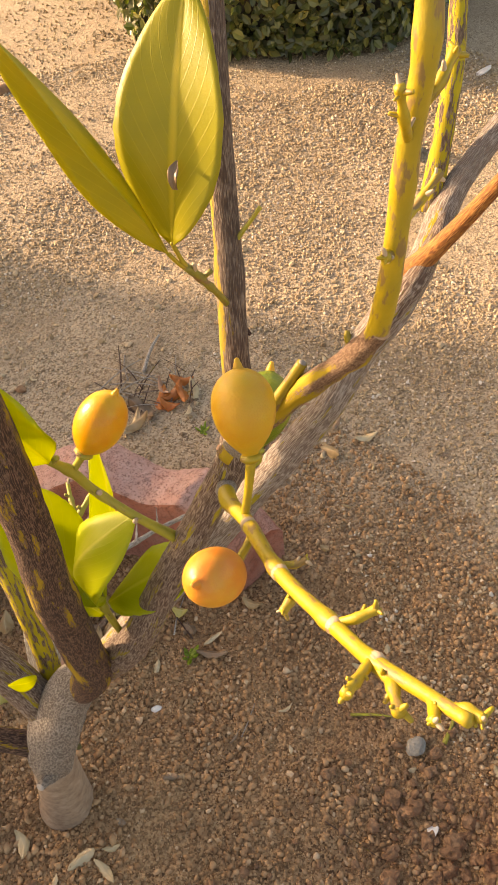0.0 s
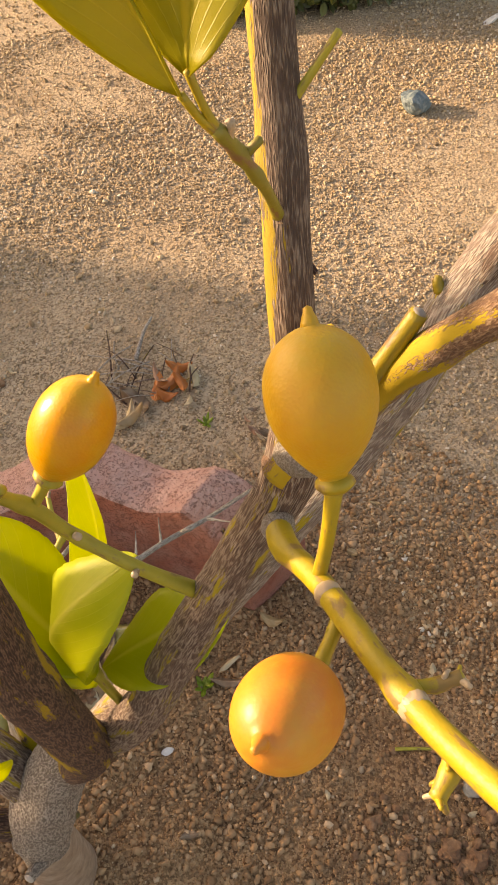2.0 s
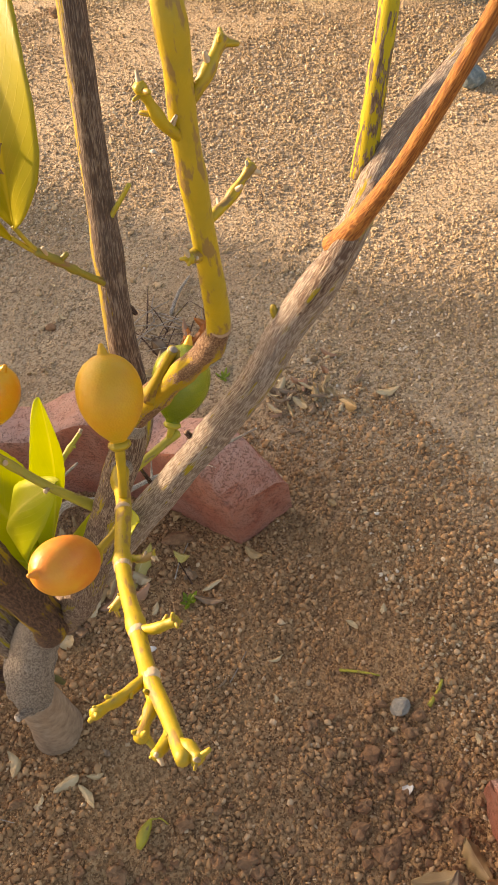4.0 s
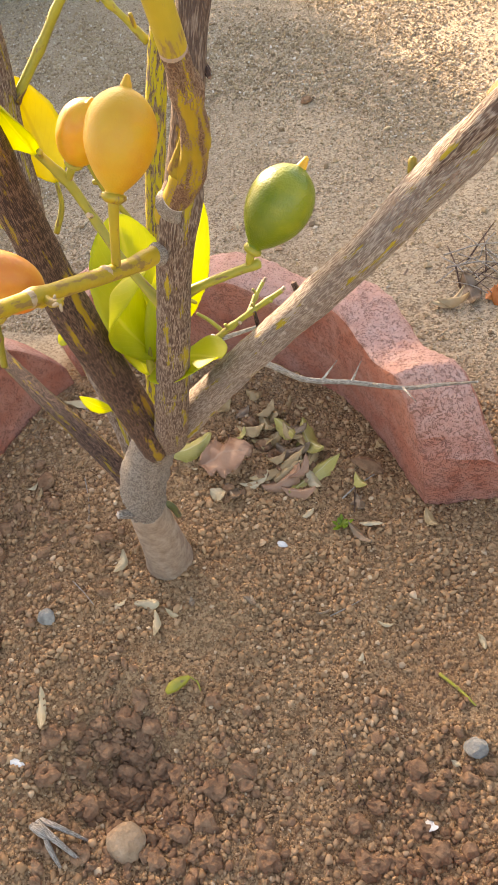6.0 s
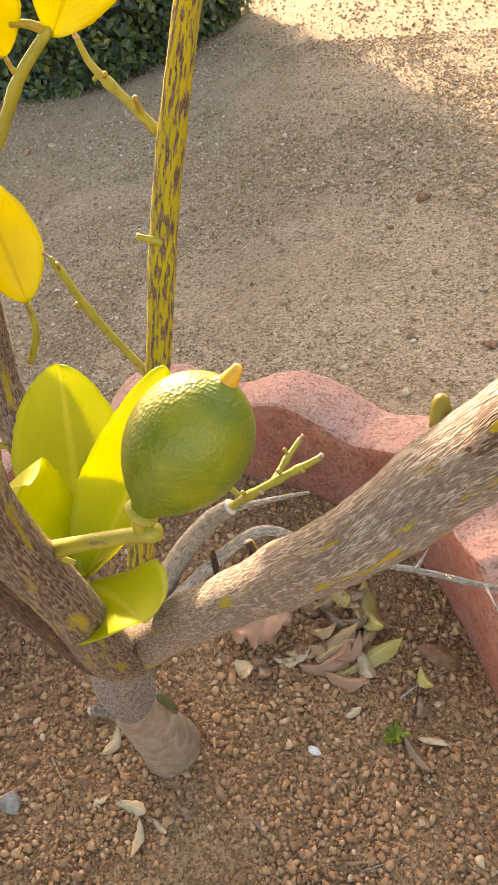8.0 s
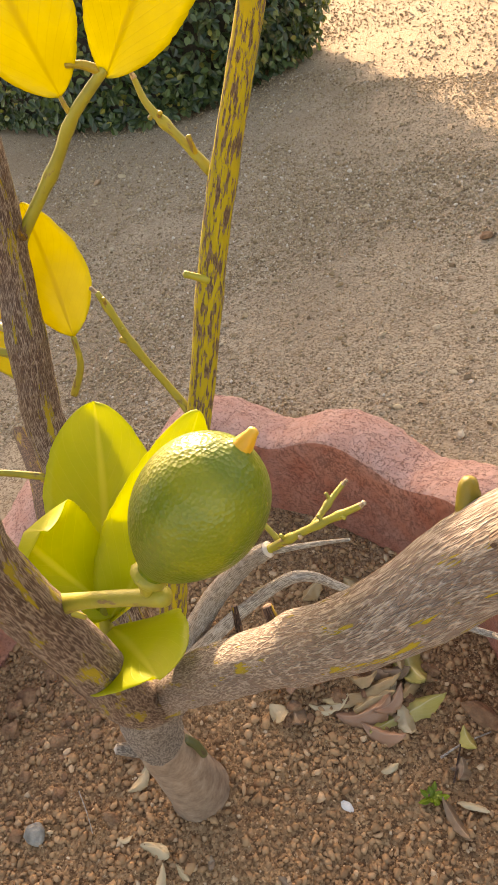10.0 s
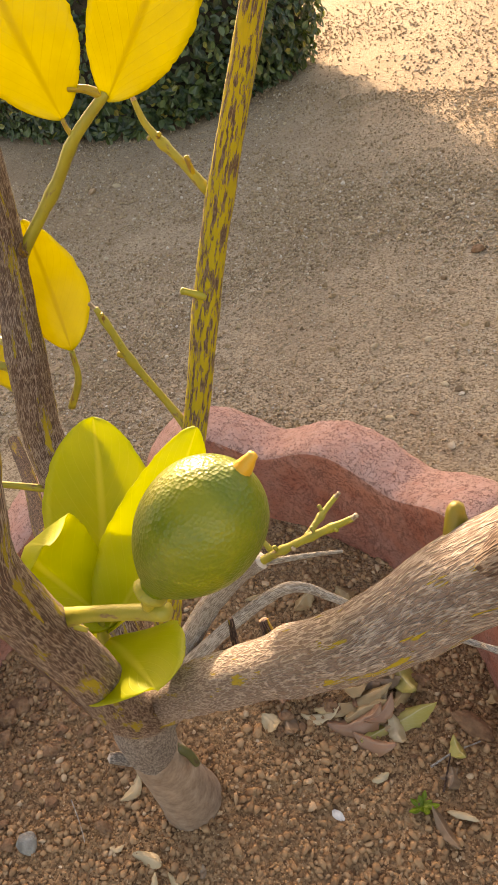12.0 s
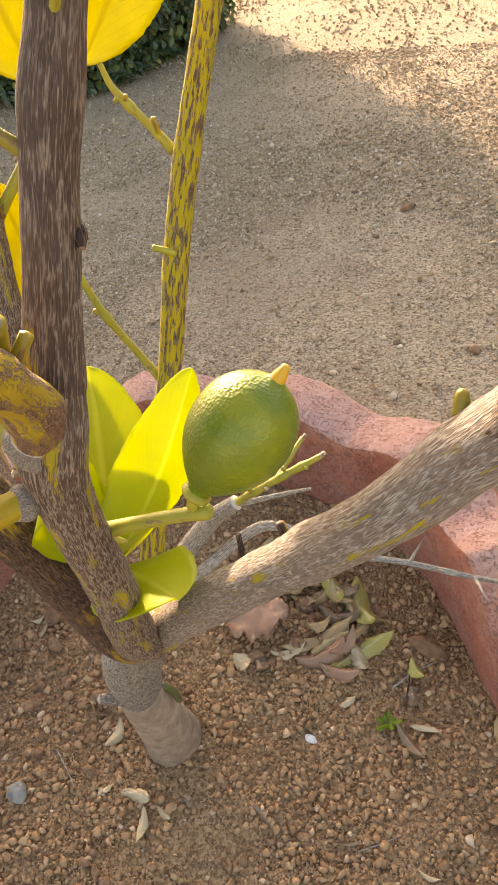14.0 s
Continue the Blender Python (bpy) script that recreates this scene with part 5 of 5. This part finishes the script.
# ---- hedges ----
def hedge(footprint, height, label, leaves, seed, leaf_mat):
    """A clipped hedge: twiggy core with inner shade in its dark colour and thousands of small leaves on its faces.
    footprint: centre, half sizes, turn.
    """
    (cx, cy), (ax, ay), turn = footprint
    rng = np.random.default_rng(seed)
    root = empty("hedge", label, "hedge", "clipped hedges")
    bm = bmesh.new()
    seg, rows = 72, 22
    ca, sa = math.cos(radians(turn)), math.sin(radians(turn))

    def skin(th, t, grow=0.0):
        c, s = math.cos(th), math.sin(th)
        k = (abs(c) ** 3.2 + abs(s) ** 3.2) ** (-1 / 3.2)
        prof = 0.9 + 0.1 * math.sin(math.pi * min(1, t * 1.1)) if t < 0.86 else 0.985 * max(0.0, 1 - ((t - 0.86) / 0.14) ** 2.4) ** 0.5
        r = k * prof + grow
        x, y = c * ax * r, s * ay * r
        x, y = cx + x * ca - y * sa, cy + x * sa + y * ca
        lump = noise.noise(Vector((x * 3.1, y * 3.1, t * height * 3.1 + seed))) * 0.06
        return Vector((cx + (x - cx) * (1 + lump), cy + (y - cy) * (1 + lump), 0.03 + t * (height - 0.03)))

    # closed hull whose dark colour stands for the shade between the leaves
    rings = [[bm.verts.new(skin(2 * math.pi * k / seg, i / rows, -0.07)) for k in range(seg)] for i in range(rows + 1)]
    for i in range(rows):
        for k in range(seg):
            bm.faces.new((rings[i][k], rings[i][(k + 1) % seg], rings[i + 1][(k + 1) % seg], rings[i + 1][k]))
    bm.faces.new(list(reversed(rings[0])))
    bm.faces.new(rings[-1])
    part("core", bm, SHADED_HEDGE_CORE, root, "twiggy inside with its shade put into the near-black colour")
    verts, faces = [], []
    for _ in range(leaves):
        th, t = rng.uniform(0, 2 * math.pi), rng.random() ** 1.5
        if rng.random() < 0.38:
            # the clipped top
            r = rng.random() ** 0.5
            t = 0.86 + 0.14 * (1 - r * r) ** (1 / 2.4)
            p = skin(th, t, -0.02) + Vector((0, 0, rng.uniform(-0.015, 0.015)))
            out = Vector((0, 0, 1.2))
        else:
            p = skin(th, t, rng.uniform(-0.06, 0.015))
            out = (skin(th, t, 0.1) - skin(th, t, 0)).normalized() + Vector((0, 0, 0.35))
        out = out + Vector(rng.normal(0, 0.55, 3))
        out.normalize()
        s = out.orthogonal()
        s.rotate(Matrix.Rotation(rng.uniform(0, 6.28), 3, out))
        s.normalize()
        u = out.cross(s)
        L = rng.uniform(0.02, 0.038)
        w = L * rng.uniform(0.55, 0.75)
        b = len(verts)
        for a, c, z in ((0, 0, 0), (0.3, -0.45, 0.12), (0.7, -0.42, 0.12), (1, 0, -0.05), (0.7, 0.42, 0.12), (0.3, 0.45, 0.12)):
            verts.append(p + s * (a * L) + u * (c * w) + out * (z * w))
        faces += [(b, b + 1, b + 2, b + 3), (b, b + 3, b + 4, b + 5)]
    me = bpy.data.meshes.new("foliage")
    me.from_pydata([v[:] for v in verts], [], faces)
    me.materials.append(leaf_mat)
    fo = new("foliage", me)
    fo.parent = root
    tagged(fo, "small glossy clipped leaves", kind="stuff")
    return root


hedge(((-2.3, 2.15), (1.05, 0.58), -6), 1.18, "clipped dark green hedge casting shade over the tree", 38000, 3, HEDGE_LEAF)
hedge(((1.3, 2.15), (0.54, 0.62), -36), 0.9, "clipped olive green hedge with sunlit edge", 24000, 8, OLIVE_HEDGE_LEAF)

# ---- things lying on the ground ----


def dead_leaf(x, y, length, turn, width, mat, label, seed, z=0.004, bend=0.12, fold=0.3, curl=0.3, tilt=0.1, group="fallen leaves", ragged=0.24):
    c, s = math.cos(radians(turn)), math.sin(radians(turn))
    g = ground_height(x, y) + z + (0.005 if length > 0.022 else 0.002)
    a = (x - c * length / 2, y - s * length / 2, g)
    b = (x + c * length / 2, y + s * length / 2, g + tilt * length)
    bm = leaf_mesh(a, b, (-s, c, 0.15 * math.sin(seed * 3)), width, bend=bend, fold=fold, curl=curl, wave=0.07, seed=seed, rows=18, cols=8, ragged=ragged, crumple=0.16)
    return tagged(mesh_object("dead_leaf", bm, mat), label, "leaf", group)


def between(p, q, width, mat, label, seed, **k):
    L = math.hypot(q[0] - p[0], q[1] - p[1])
    return dead_leaf((p[0] + q[0]) / 2, (p[1] + q[1]) / 2, L, math.degrees(math.atan2(q[1] - p[1], q[0] - p[0])), width, mat, label, seed, **k)


between((-0.012, 0.132), (0.052, 0.17), 0.056, DRY_BROWN, "broad flat pinkish brown dead leaf on soil", 1, z=0.012, bend=0.03, fold=0.05, curl=0.05, ragged=0.45)
between((0.088, 0.252), (0.134, 0.204), 0.029, DRY_YELLOW, "folded yellow-green fallen leaf", 2, z=0.012, fold=0.5)
between((0.106, 0.138), (0.154, 0.206), 0.022, DRY_YELLOW, "curled yellowish fallen leaf", 3, z=0.01, fold=0.45, bend=0.15)
between((0.053, 0.14), (0.11, 0.199), 0.026, DRY_TAN, "rolled tan dead leaf", 4, z=0.008, fold=0.45)
between((0.028, 0.124), (0.053, 0.106), 0.02, DRY_GREY, "grey-brown dead leaf on soil", 5, z=0.006)
between((0.012, 0.108), (0.035, 0.1), 0.018, DRY_PALE, "pale curled dead leaf on soil", 6, z=0.006)
between((-0.06, 0.137), (-0.01, 0.178), 0.026, DRY_YELLOW, "yellow-green fallen leaf beneath the fork", 7, z=0.012)
between((0.012, 0.186), (0.022, 0.21), 0.014, DRY_YELLOW, "small yellow-green fallen leaf", 8, z=0.01)
between((-0.002, 0.275), (0.022, 0.27), 0.022, DRY_TAN, "cupped tan dead leaf", 9, z=0.006, curl=0.6)
between((0.034, 0.262), (0.058, 0.246), 0.022, DRY_TAN, "cupped tan dead leaf", 10, z=0.006, curl=0.6)
between((0.0, 0.228), (0.012, 0.25), 0.014, DRY_GREY, "grey dead leaf scrap", 11)
between((-0.252, 0.189), (-0.184, 0.214), 0.026, DRY_PALE, "pale dead leaf beside the edging", 12, z=0.008, curl=0.5)
between((-0.057, -0.034), (-0.058, -0.004), 0.012, DRY_PALE, "slim pale dead leaf", 13)
between((-0.017, -0.062), (0.014, -0.054), 0.012, DRY_PALE, "crumpled pale dead leaf", 14, curl=0.6)
between((0.01, -0.062), (0.024, -0.092), 0.009, DRY_PALE, "slim pale dead leaf", 15)
between((-0.04, -0.07), (-0.028, -0.06), 0.007, DRY_PALE, "small pale leaf scrap", 16)
between((-0.2, -0.192), (-0.138, -0.158), 0.046, DRY_BROWN, "reddish brown dead leaf on soil", 17, z=0.008, curl=0.4)
between((-0.07, -0.185), (-0.043, -0.225), 0.013, DRY_PALE, "pale shredded leaf on soil", 18, curl=0.7)
between((0.188, 0.122), (0.224, 0.1), 0.012, DRY_GREY, "grey curled bark strip", 19, curl=0.8)
between((0.2, 0.125), (0.228, 0.131), 0.008, DRY_PALE, "pale leaf scrap on soil", 20)
between((0.192, 0.255), (0.2, 0.238), 0.012, DRY_TAN, "tan leaf scrap against the edging", 21, tilt=0.5)
between((0.131, 0.113), (0.141, 0.128), 0.008, DRY_PALE, "small pale leaf scrap", 22)
between((0.182, 0.15), (0.193, 0.166), 0.011, DRY_GREY, "grey leaf scrap on soil", 23)
between((0.272, 0.172), (0.293, 0.148), 0.012, DRY_TAN, "curled tan dead leaf by the block end", 24)
between((0.455, 0.394), (0.495, 0.316), 0.024, DRY_TAN, "curled tan leaf on open ground", 25, curl=0.7)
between((0.535, 0.34), (0.57, 0.332), 0.014, DRY_PALE, "pale dead leaf on open ground", 26)
for i, (x, y, a, w, m) in enumerate(((0.389, -0.261, 100, 0.02, DRY_TAN), (0.373, -0.302, 20, 0.024, DRY_GREY), (0.335, -0.309, 60, 0.024, DRY_PALE), (0.399, -0.296, 130, 0.022, DRY_TAN), (0.344, -0.262, 170, 0.02, DRY_TAN), (0.402, -0.323, 95, 0.026, DRY_GREY), (0.322, -0.33, 30, 0.022, DRY_TAN), (0.388, -0.335, 60, 0.022, DRY_PALE), (0.36, -0.335, 150, 0.024, DRY_TAN), (0.362, -0.28, 80, 0.018, DRY_GREY))):
    dead_leaf(x, y, 0.045 + 0.012 * math.sin(i * 2), a, w, m, "dry curled leaf in a heap beside the edging", 30 + i, z=0.008 + 0.003 * (i % 3), curl=0.6, tilt=0.15, group="leaf heap")
for i, (x, y, a, L, w, m, t) in enumerate(((0.292, 0.558, 60, 0.04, 0.02, DRY_RUST, "rust-orange curled dead leaf"), (0.312, 0.566, 20, 0.036, 0.018, DRY_RUST, "rust-orange curled dead leaf"), (0.337, 0.582, 160, 0.034, 0.016, DRY_RUST, "rust-orange dead leaf"), (0.302, 0.548, 140, 0.03, 0.014, DRY_RUST, "rust-orange curled dead leaf"), (0.322, 0.55, 95, 0.03, 0.014, DRY_RUST, "rust-orange curled dead leaf"), (0.305, 0.578, 100, 0.032, 0.012, DRY_BROWN, "brown curled dead leaf"), (0.253, 0.553, 120, 0.045, 0.034, DRY_GREY, "grey-brown dead leaf"), (0.226, 0.529, 30, 0.045, 0.016, DRY_PALE, "slim pale dead leaf"), (0.236, 0.522, 10, 0.04, 0.013, DRY_TAN, "slim tan dead leaf"), (0.345, 0.555, 75, 0.035, 0.018, DRY_PALE, "pale grey dead leaf"), (0.32, 0.515, 40, 0.016, 0.012, DRY_PALE, "small pale leaf scrap"))):
    dead_leaf(x, y, L * 1.15, a, w * 1.1, m, t + " among dry twigs", 50 + i, z=0.006 + 0.004 * (i % 3), curl=0.45, fold=0.35, tilt=0.3, bend=0.2, group="leaf litter")
for i, (x, y, a, L, w, m) in enumerate(((0.09, 0.156, 48, 0.05, 0.024, DRY_BROWN), (0.098, 0.165, 52, 0.04, 0.018, DRY_TAN), (0.03, 0.214, 14, 0.034, 0.02, DRY_TAN), (0.073, 0.224, 150, 0.034, 0.016, DRY_YELLOW), (0.045, 0.235, 140, 0.028, 0.018, DRY_TAN), (0.085, 0.235, 20, 0.026, 0.014, DRY_GREY), (0.035, 0.25, 60, 0.03, 0.018, DRY_TAN), (0.189, 0.18, 145, 0.02, 0.011, DRY_YELLOW), (0.19, 0.154, 110, 0.018, 0.012, DRY_GREY), (-0.02, 0.24, 80, 0.028, 0.016, DRY_TAN))):
    dead_leaf(x, y, L * 1.15, a, w * 1.2, m, "dry curled leaf in the pile beneath the tree", 65 + i, z=0.006 + 0.003 * (i % 4), curl=0.7, fold=0.4, tilt=0.12, group="leaf pile")
rngp = np.random.default_rng(52)
for i in range(16):
    x, y = rngp.normal(0.075, 0.032), rngp.normal(0.195, 0.03)
    dead_leaf(x, y, rngp.uniform(0.025, 0.045), rngp.uniform(0, 180), rngp.uniform(0.01, 0.02), (DRY_TAN, DRY_GREY, DRY_BROWN, DRY_TAN, DRY_PALE)[i % 5], "dry curled leaf scrap in the pile beneath the tree", 230 + i, z=0.003 + 0.003 * (i % 4), curl=0.5, fold=0.35, tilt=rngp.uniform(-0.15, 0.3), group="leaf pile")
rngl = np.random.default_rng(21)
for i in range(70):
    x, y = rngl.uniform(-0.3, 0.65), rngl.uniform(-0.4, 0.9)
    if math.hypot(x, y) < 0.05 or 0.3 < math.hypot(x + 0.02, y) < 0.45 and x < 0.36:
        continue
    dead_leaf(x, y, rngl.uniform(0.008, 0.02), rngl.uniform(0, 180), rngl.uniform(0.004, 0.009), (DRY_PALE, DRY_TAN, DRY_GREY)[i % 3], "tiny dry leaf scrap on the soil", 80 + i, z=0.003, group="leaf scraps")


# dry chips strewn behind the block
rngc = np.random.default_rng(33)
for i in range(46):
    x, y = rngc.normal(0.43, 0.045), rngc.normal(0.39, 0.03)
    dead_leaf(x, y, rngc.uniform(0.014, 0.032), rngc.uniform(0, 180), rngc.uniform(0.005, 0.012), (DRY_GREY, DRY_TAN, DRY_BROWN, DRY_GREY, DRY_PALE)[i % 5], "dry leaf chip strewn beside the edging", 150 + i, z=0.004 + 0.002 * (i % 3), curl=0.6, tilt=0.2, group="leaf chips")


def stick(p, q, r, mat, label, seed, lift=0.004, cat="twig", sag=0.0, name="dry_twig"):
    a = (*p, ground_height(*p) + lift, r)
    b = (*q, ground_height(*q) + lift, r * 0.6)
    m = [(u + v) / 2 for u, v in zip(a, b)]
    m[2] += sag
    m[0] += 0.003 * math.sin(seed)
    return tagged(mesh_object(name, tube([a, tuple(m), b], 7, 0.006, 0.15, seed), mat), label, cat, "twigs on the ground")


for i, (p, q, r) in enumerate((((0.285, 0.645), (0.34, 0.725), 0.003), ((0.236, 0.615), (0.264, 0.73), 0.0012), ((0.21, 0.6), (0.3, 0.62), 0.0012), ((0.25, 0.58), (0.32, 0.66), 0.001), ((0.22, 0.64), (0.31, 0.585), 0.001), ((0.34, 0.545), (0.365, 0.6), 0.0012), ((0.2, 0.57), (0.27, 0.655), 0.0009), ((0.27, 0.6), (0.25, 0.69), 0.0009), ((0.2, 0.63), (0.29, 0.67), 0.0011), ((0.24, 0.56), (0.2, 0.66), 0.0012), ((0.3, 0.6), (0.22, 0.69), 0.0009), ((0.33, 0.53), (0.36, 0.57), 0.001), ((0.26, 0.66), (0.31, 0.6), 0.0012))):
    stick(p, q, r * 1.3, DEAD_BARK if i % 2 == 0 else BROWN_BARK, "thin dry twig in the leaf litter", i, lift=0.004 + 0.003 * (i % 3), sag=0.008)
for i, (p, q, r, m, t) in enumerate((((0.41, -0.104), (0.437, -0.082), 0.003, GREEN_TWIG, "green cut stem piece on soil"), ((0.33, -0.028), (0.372, -0.052), 0.002, GREEN_TWIG, "thin green stem piece on soil"), ((0.248, -0.12), (0.288, -0.177), 0.0007, BROWN_BARK, "fine dry needle on soil"), ((0.02, 0.17), (0.0, 0.2), 0.0012, BROWN_BARK, "thin dry twig beneath the tree"), ((0.17, 0.155), (0.2, 0.2), 0.0012, DEAD_BARK, "thin dry twig beneath the tree"), ((0.19, 0.14), (0.178, 0.19), 0.001, BROWN_BARK, "thin dry twig beneath the tree"), ((-0.1, -0.06), (-0.06, -0.08), 0.0007, DEAD_BARK, "fine straw on soil"), ((-0.16, 0.08), (-0.12, 0.02), 0.0008, DEAD_BARK, "fine straw on soil"), ((0.2, 0.0), (0.23, 0.03), 0.0007, DEAD_BARK, "fine straw on soil"))):
    stick(p, q, r, m, t, 20 + i)


def rock(x, y, size, mat, label, seed, sink=0.25, name="stone", cat="stone", amount=0.3, sub=3, group=""):
    return tagged(mesh_object(name, rock_mesh((x, y, ground_height(x, y)), size, seed, sub, amount, sink=sink), mat, smooth=False), label, cat, group)


rock(1.055, 1.045, (0.068, 0.06, 0.05), BLUE_STONE, "angular blue-grey stone on the gravel", 3, 0.12)
rock(0.38, -0.093, (0.026, 0.022, 0.018), GREY_STONE, "small grey stone on the soil", 5)
rock(-0.107, -0.111, (0.022, 0.02, 0.016), GREY_STONE, "small dark slate pebble on the soil", 7)
rock(0.076, -0.288, (0.04, 0.038, 0.028), TAN_STONE, "rounded tan lump in loose soil", 9, amount=0.15)
rock(0.349, -0.174, (0.022, 0.014, 0.005), WHITE_BIT, "white flake on the soil", 11, name="white_flake", cat="flake")
rock(0.118, 0.07, (0.014, 0.008, 0.003), WHITE_BIT, "small white flake on the soil", 13, name="white_flake", cat="flake")
rock(0.102, -0.257, (0.016, 0.008, 0.004), WHITE_BIT, "small white flake among clods", 15, name="white_flake", cat="flake")
rock(-0.059, -0.262, (0.018, 0.008, 0.004), WHITE_BIT, "small white flake among clods", 16, name="white_flake", cat="flake")
rock(1.435, 1.3, (0.05, 0.03, 0.012), WHITE_BIT, "white scrap lying in the hedge shade", 17, name="white_flake", cat="flake")
rock(0.189, 0.211, (0.045, 0.02, 0.014), CLOD, "dark rotted bark lump beside the edging", 19, name="bark_lump", cat="bark")
for i, (x, y, s) in enumerate(((-0.186, 1.105, 0.028), (0.078, 0.709, 0.02), (0.279, 1.941, 0.05), (-0.21, 0.06, 0.03), (-0.23, -0.02, 0.026), (0.05, 0.2, 0.024), (0.03, 0.12, 0.018))):
    rock(x, y, (s, s * 0.9, s * 0.6), CLOD, "dark soil clod on the ground", 30 + i, 0.3, name="clod", cat="clod")
for i, (x, y, s) in enumerate(((-0.167, 0.955, 0.018), (-0.069, 0.704, 0.014), (-0.176, 0.89, 0.013), (-0.11, 0.604, 0.016), (-0.079, 0.626, 0.016), (0.014, 1.005, 0.016), (-0.149, 1.547, 0.02), (-1.4, 1.3, 0.03), (-1.46, 1.25, 0.04), (-0.5, 1.2, 0.016), (-0.35, 0.8, 0.012))):
    rock(x, y, (s, s * 0.7, s * 0.35), DRY_PALE if i % 2 else TAN_STONE, "pale pebble on the sandy ground", 50 + i, 0.3, name="pebble", cat="pebble")

# tangle of dry twigs round the rust-coloured leaves
rngt = np.random.default_rng(44)
for i in range(16):
    x, y, a, L = rngt.normal(0.275, 0.035), rngt.normal(0.575, 0.03), rngt.uniform(0, 3.14), rngt.uniform(0.03, 0.085)
    stick((x, y), (x + math.cos(a) * L, y + math.sin(a) * L), rngt.uniform(0.0008, 0.0016), (DEAD_BARK, BROWN_BARK, MID_BARK)[i % 3], "thin dry twig tangled among fallen leaves", 200 + i, 0.004 + 0.002 * (i % 4), sag=0.004)

# pale torn root fibres
roots = empty("root_tuft", "pale torn root fibres on loose soil", "root")
for i, (p, q, r) in enumerate((((-0.01, -0.303), (0.045, -0.318), 0.0032), ((-0.008, -0.3), (0.04, -0.3), 0.0026), ((0.0, -0.306), (0.03, -0.33), 0.0028), ((-0.012, -0.308), (0.02, -0.312), 0.004))):
    a, b = (*p, ground_height(*p) + 0.01, r), (*q, ground_height(*q) + 0.004, r * 0.5)
    m = ((a[0] + b[0]) / 2, (a[1] + b[1]) / 2, a[2] + 0.006, r)
    part("fibre", tube([a, m, b], 8, 0.004, 0.2, 60 + i), DEAD_BARK, roots)

pod = empty("green_pod", "small withered green pod on the soil", "pod")
gz = ground_height(0.068, -0.132)
part("pod", tube([(0.06, -0.143, gz + 0.005, 0.003), (0.065, -0.136, gz + 0.007, 0.006), (0.073, -0.126, gz + 0.007, 0.0055), (0.078, -0.12, gz + 0.006, 0.002)], 10, 0.002, 0.15, 70), GREEN_TWIG, pod)
part("stem", tube([(0.078, -0.12, gz + 0.006, 0.0012), (0.088, -0.122, gz + 0.005, 0.001), (0.095, -0.13, gz + 0.003, 0.0006)], 7, 0.003, 0.1, 71), GREEN_TWIG, pod)

sprout = empty("seedling", "tiny green weed seedling in the soil", "weed")
gz = ground_height(0.179, 0.119)
for i in range(9):
    a = i * 2.4
    rr = 0.006 + 0.0012 * i
    b = (0.179, 0.119, gz + 0.003)
    t = (0.179 + rr * math.cos(a), 0.119 + rr * math.sin(a), gz + 0.006 + 0.006 * ((i * 7) % 3) / 2)
    part("leaf", leaf_mesh(b, t, (-math.sin(a), math.cos(a), 0.1), 0.006, rows=6, cols=4, seed=i), LEAF_GREEN, sprout)
for wx, wy in ((0.205, 0.42), (0.33, 0.47), (0.15, 0.47)):
    weed = empty("seedling", "tiny green weed seedling outside the edging", "weed")
    gz = ground_height(wx, wy)
    for i in range(8):
        a = i * 2.4 + wx * 9
        rr = 0.006 + 0.0015 * i
        part("leaf", leaf_mesh((wx, wy, gz + 0.002), (wx + rr * math.cos(a), wy + rr * math.sin(a), gz + 0.008), (-math.sin(a), math.cos(a), 0.1), 0.005, rows=6, cols=4, seed=i), LEAF_GREEN, weed)

scatter_grit()
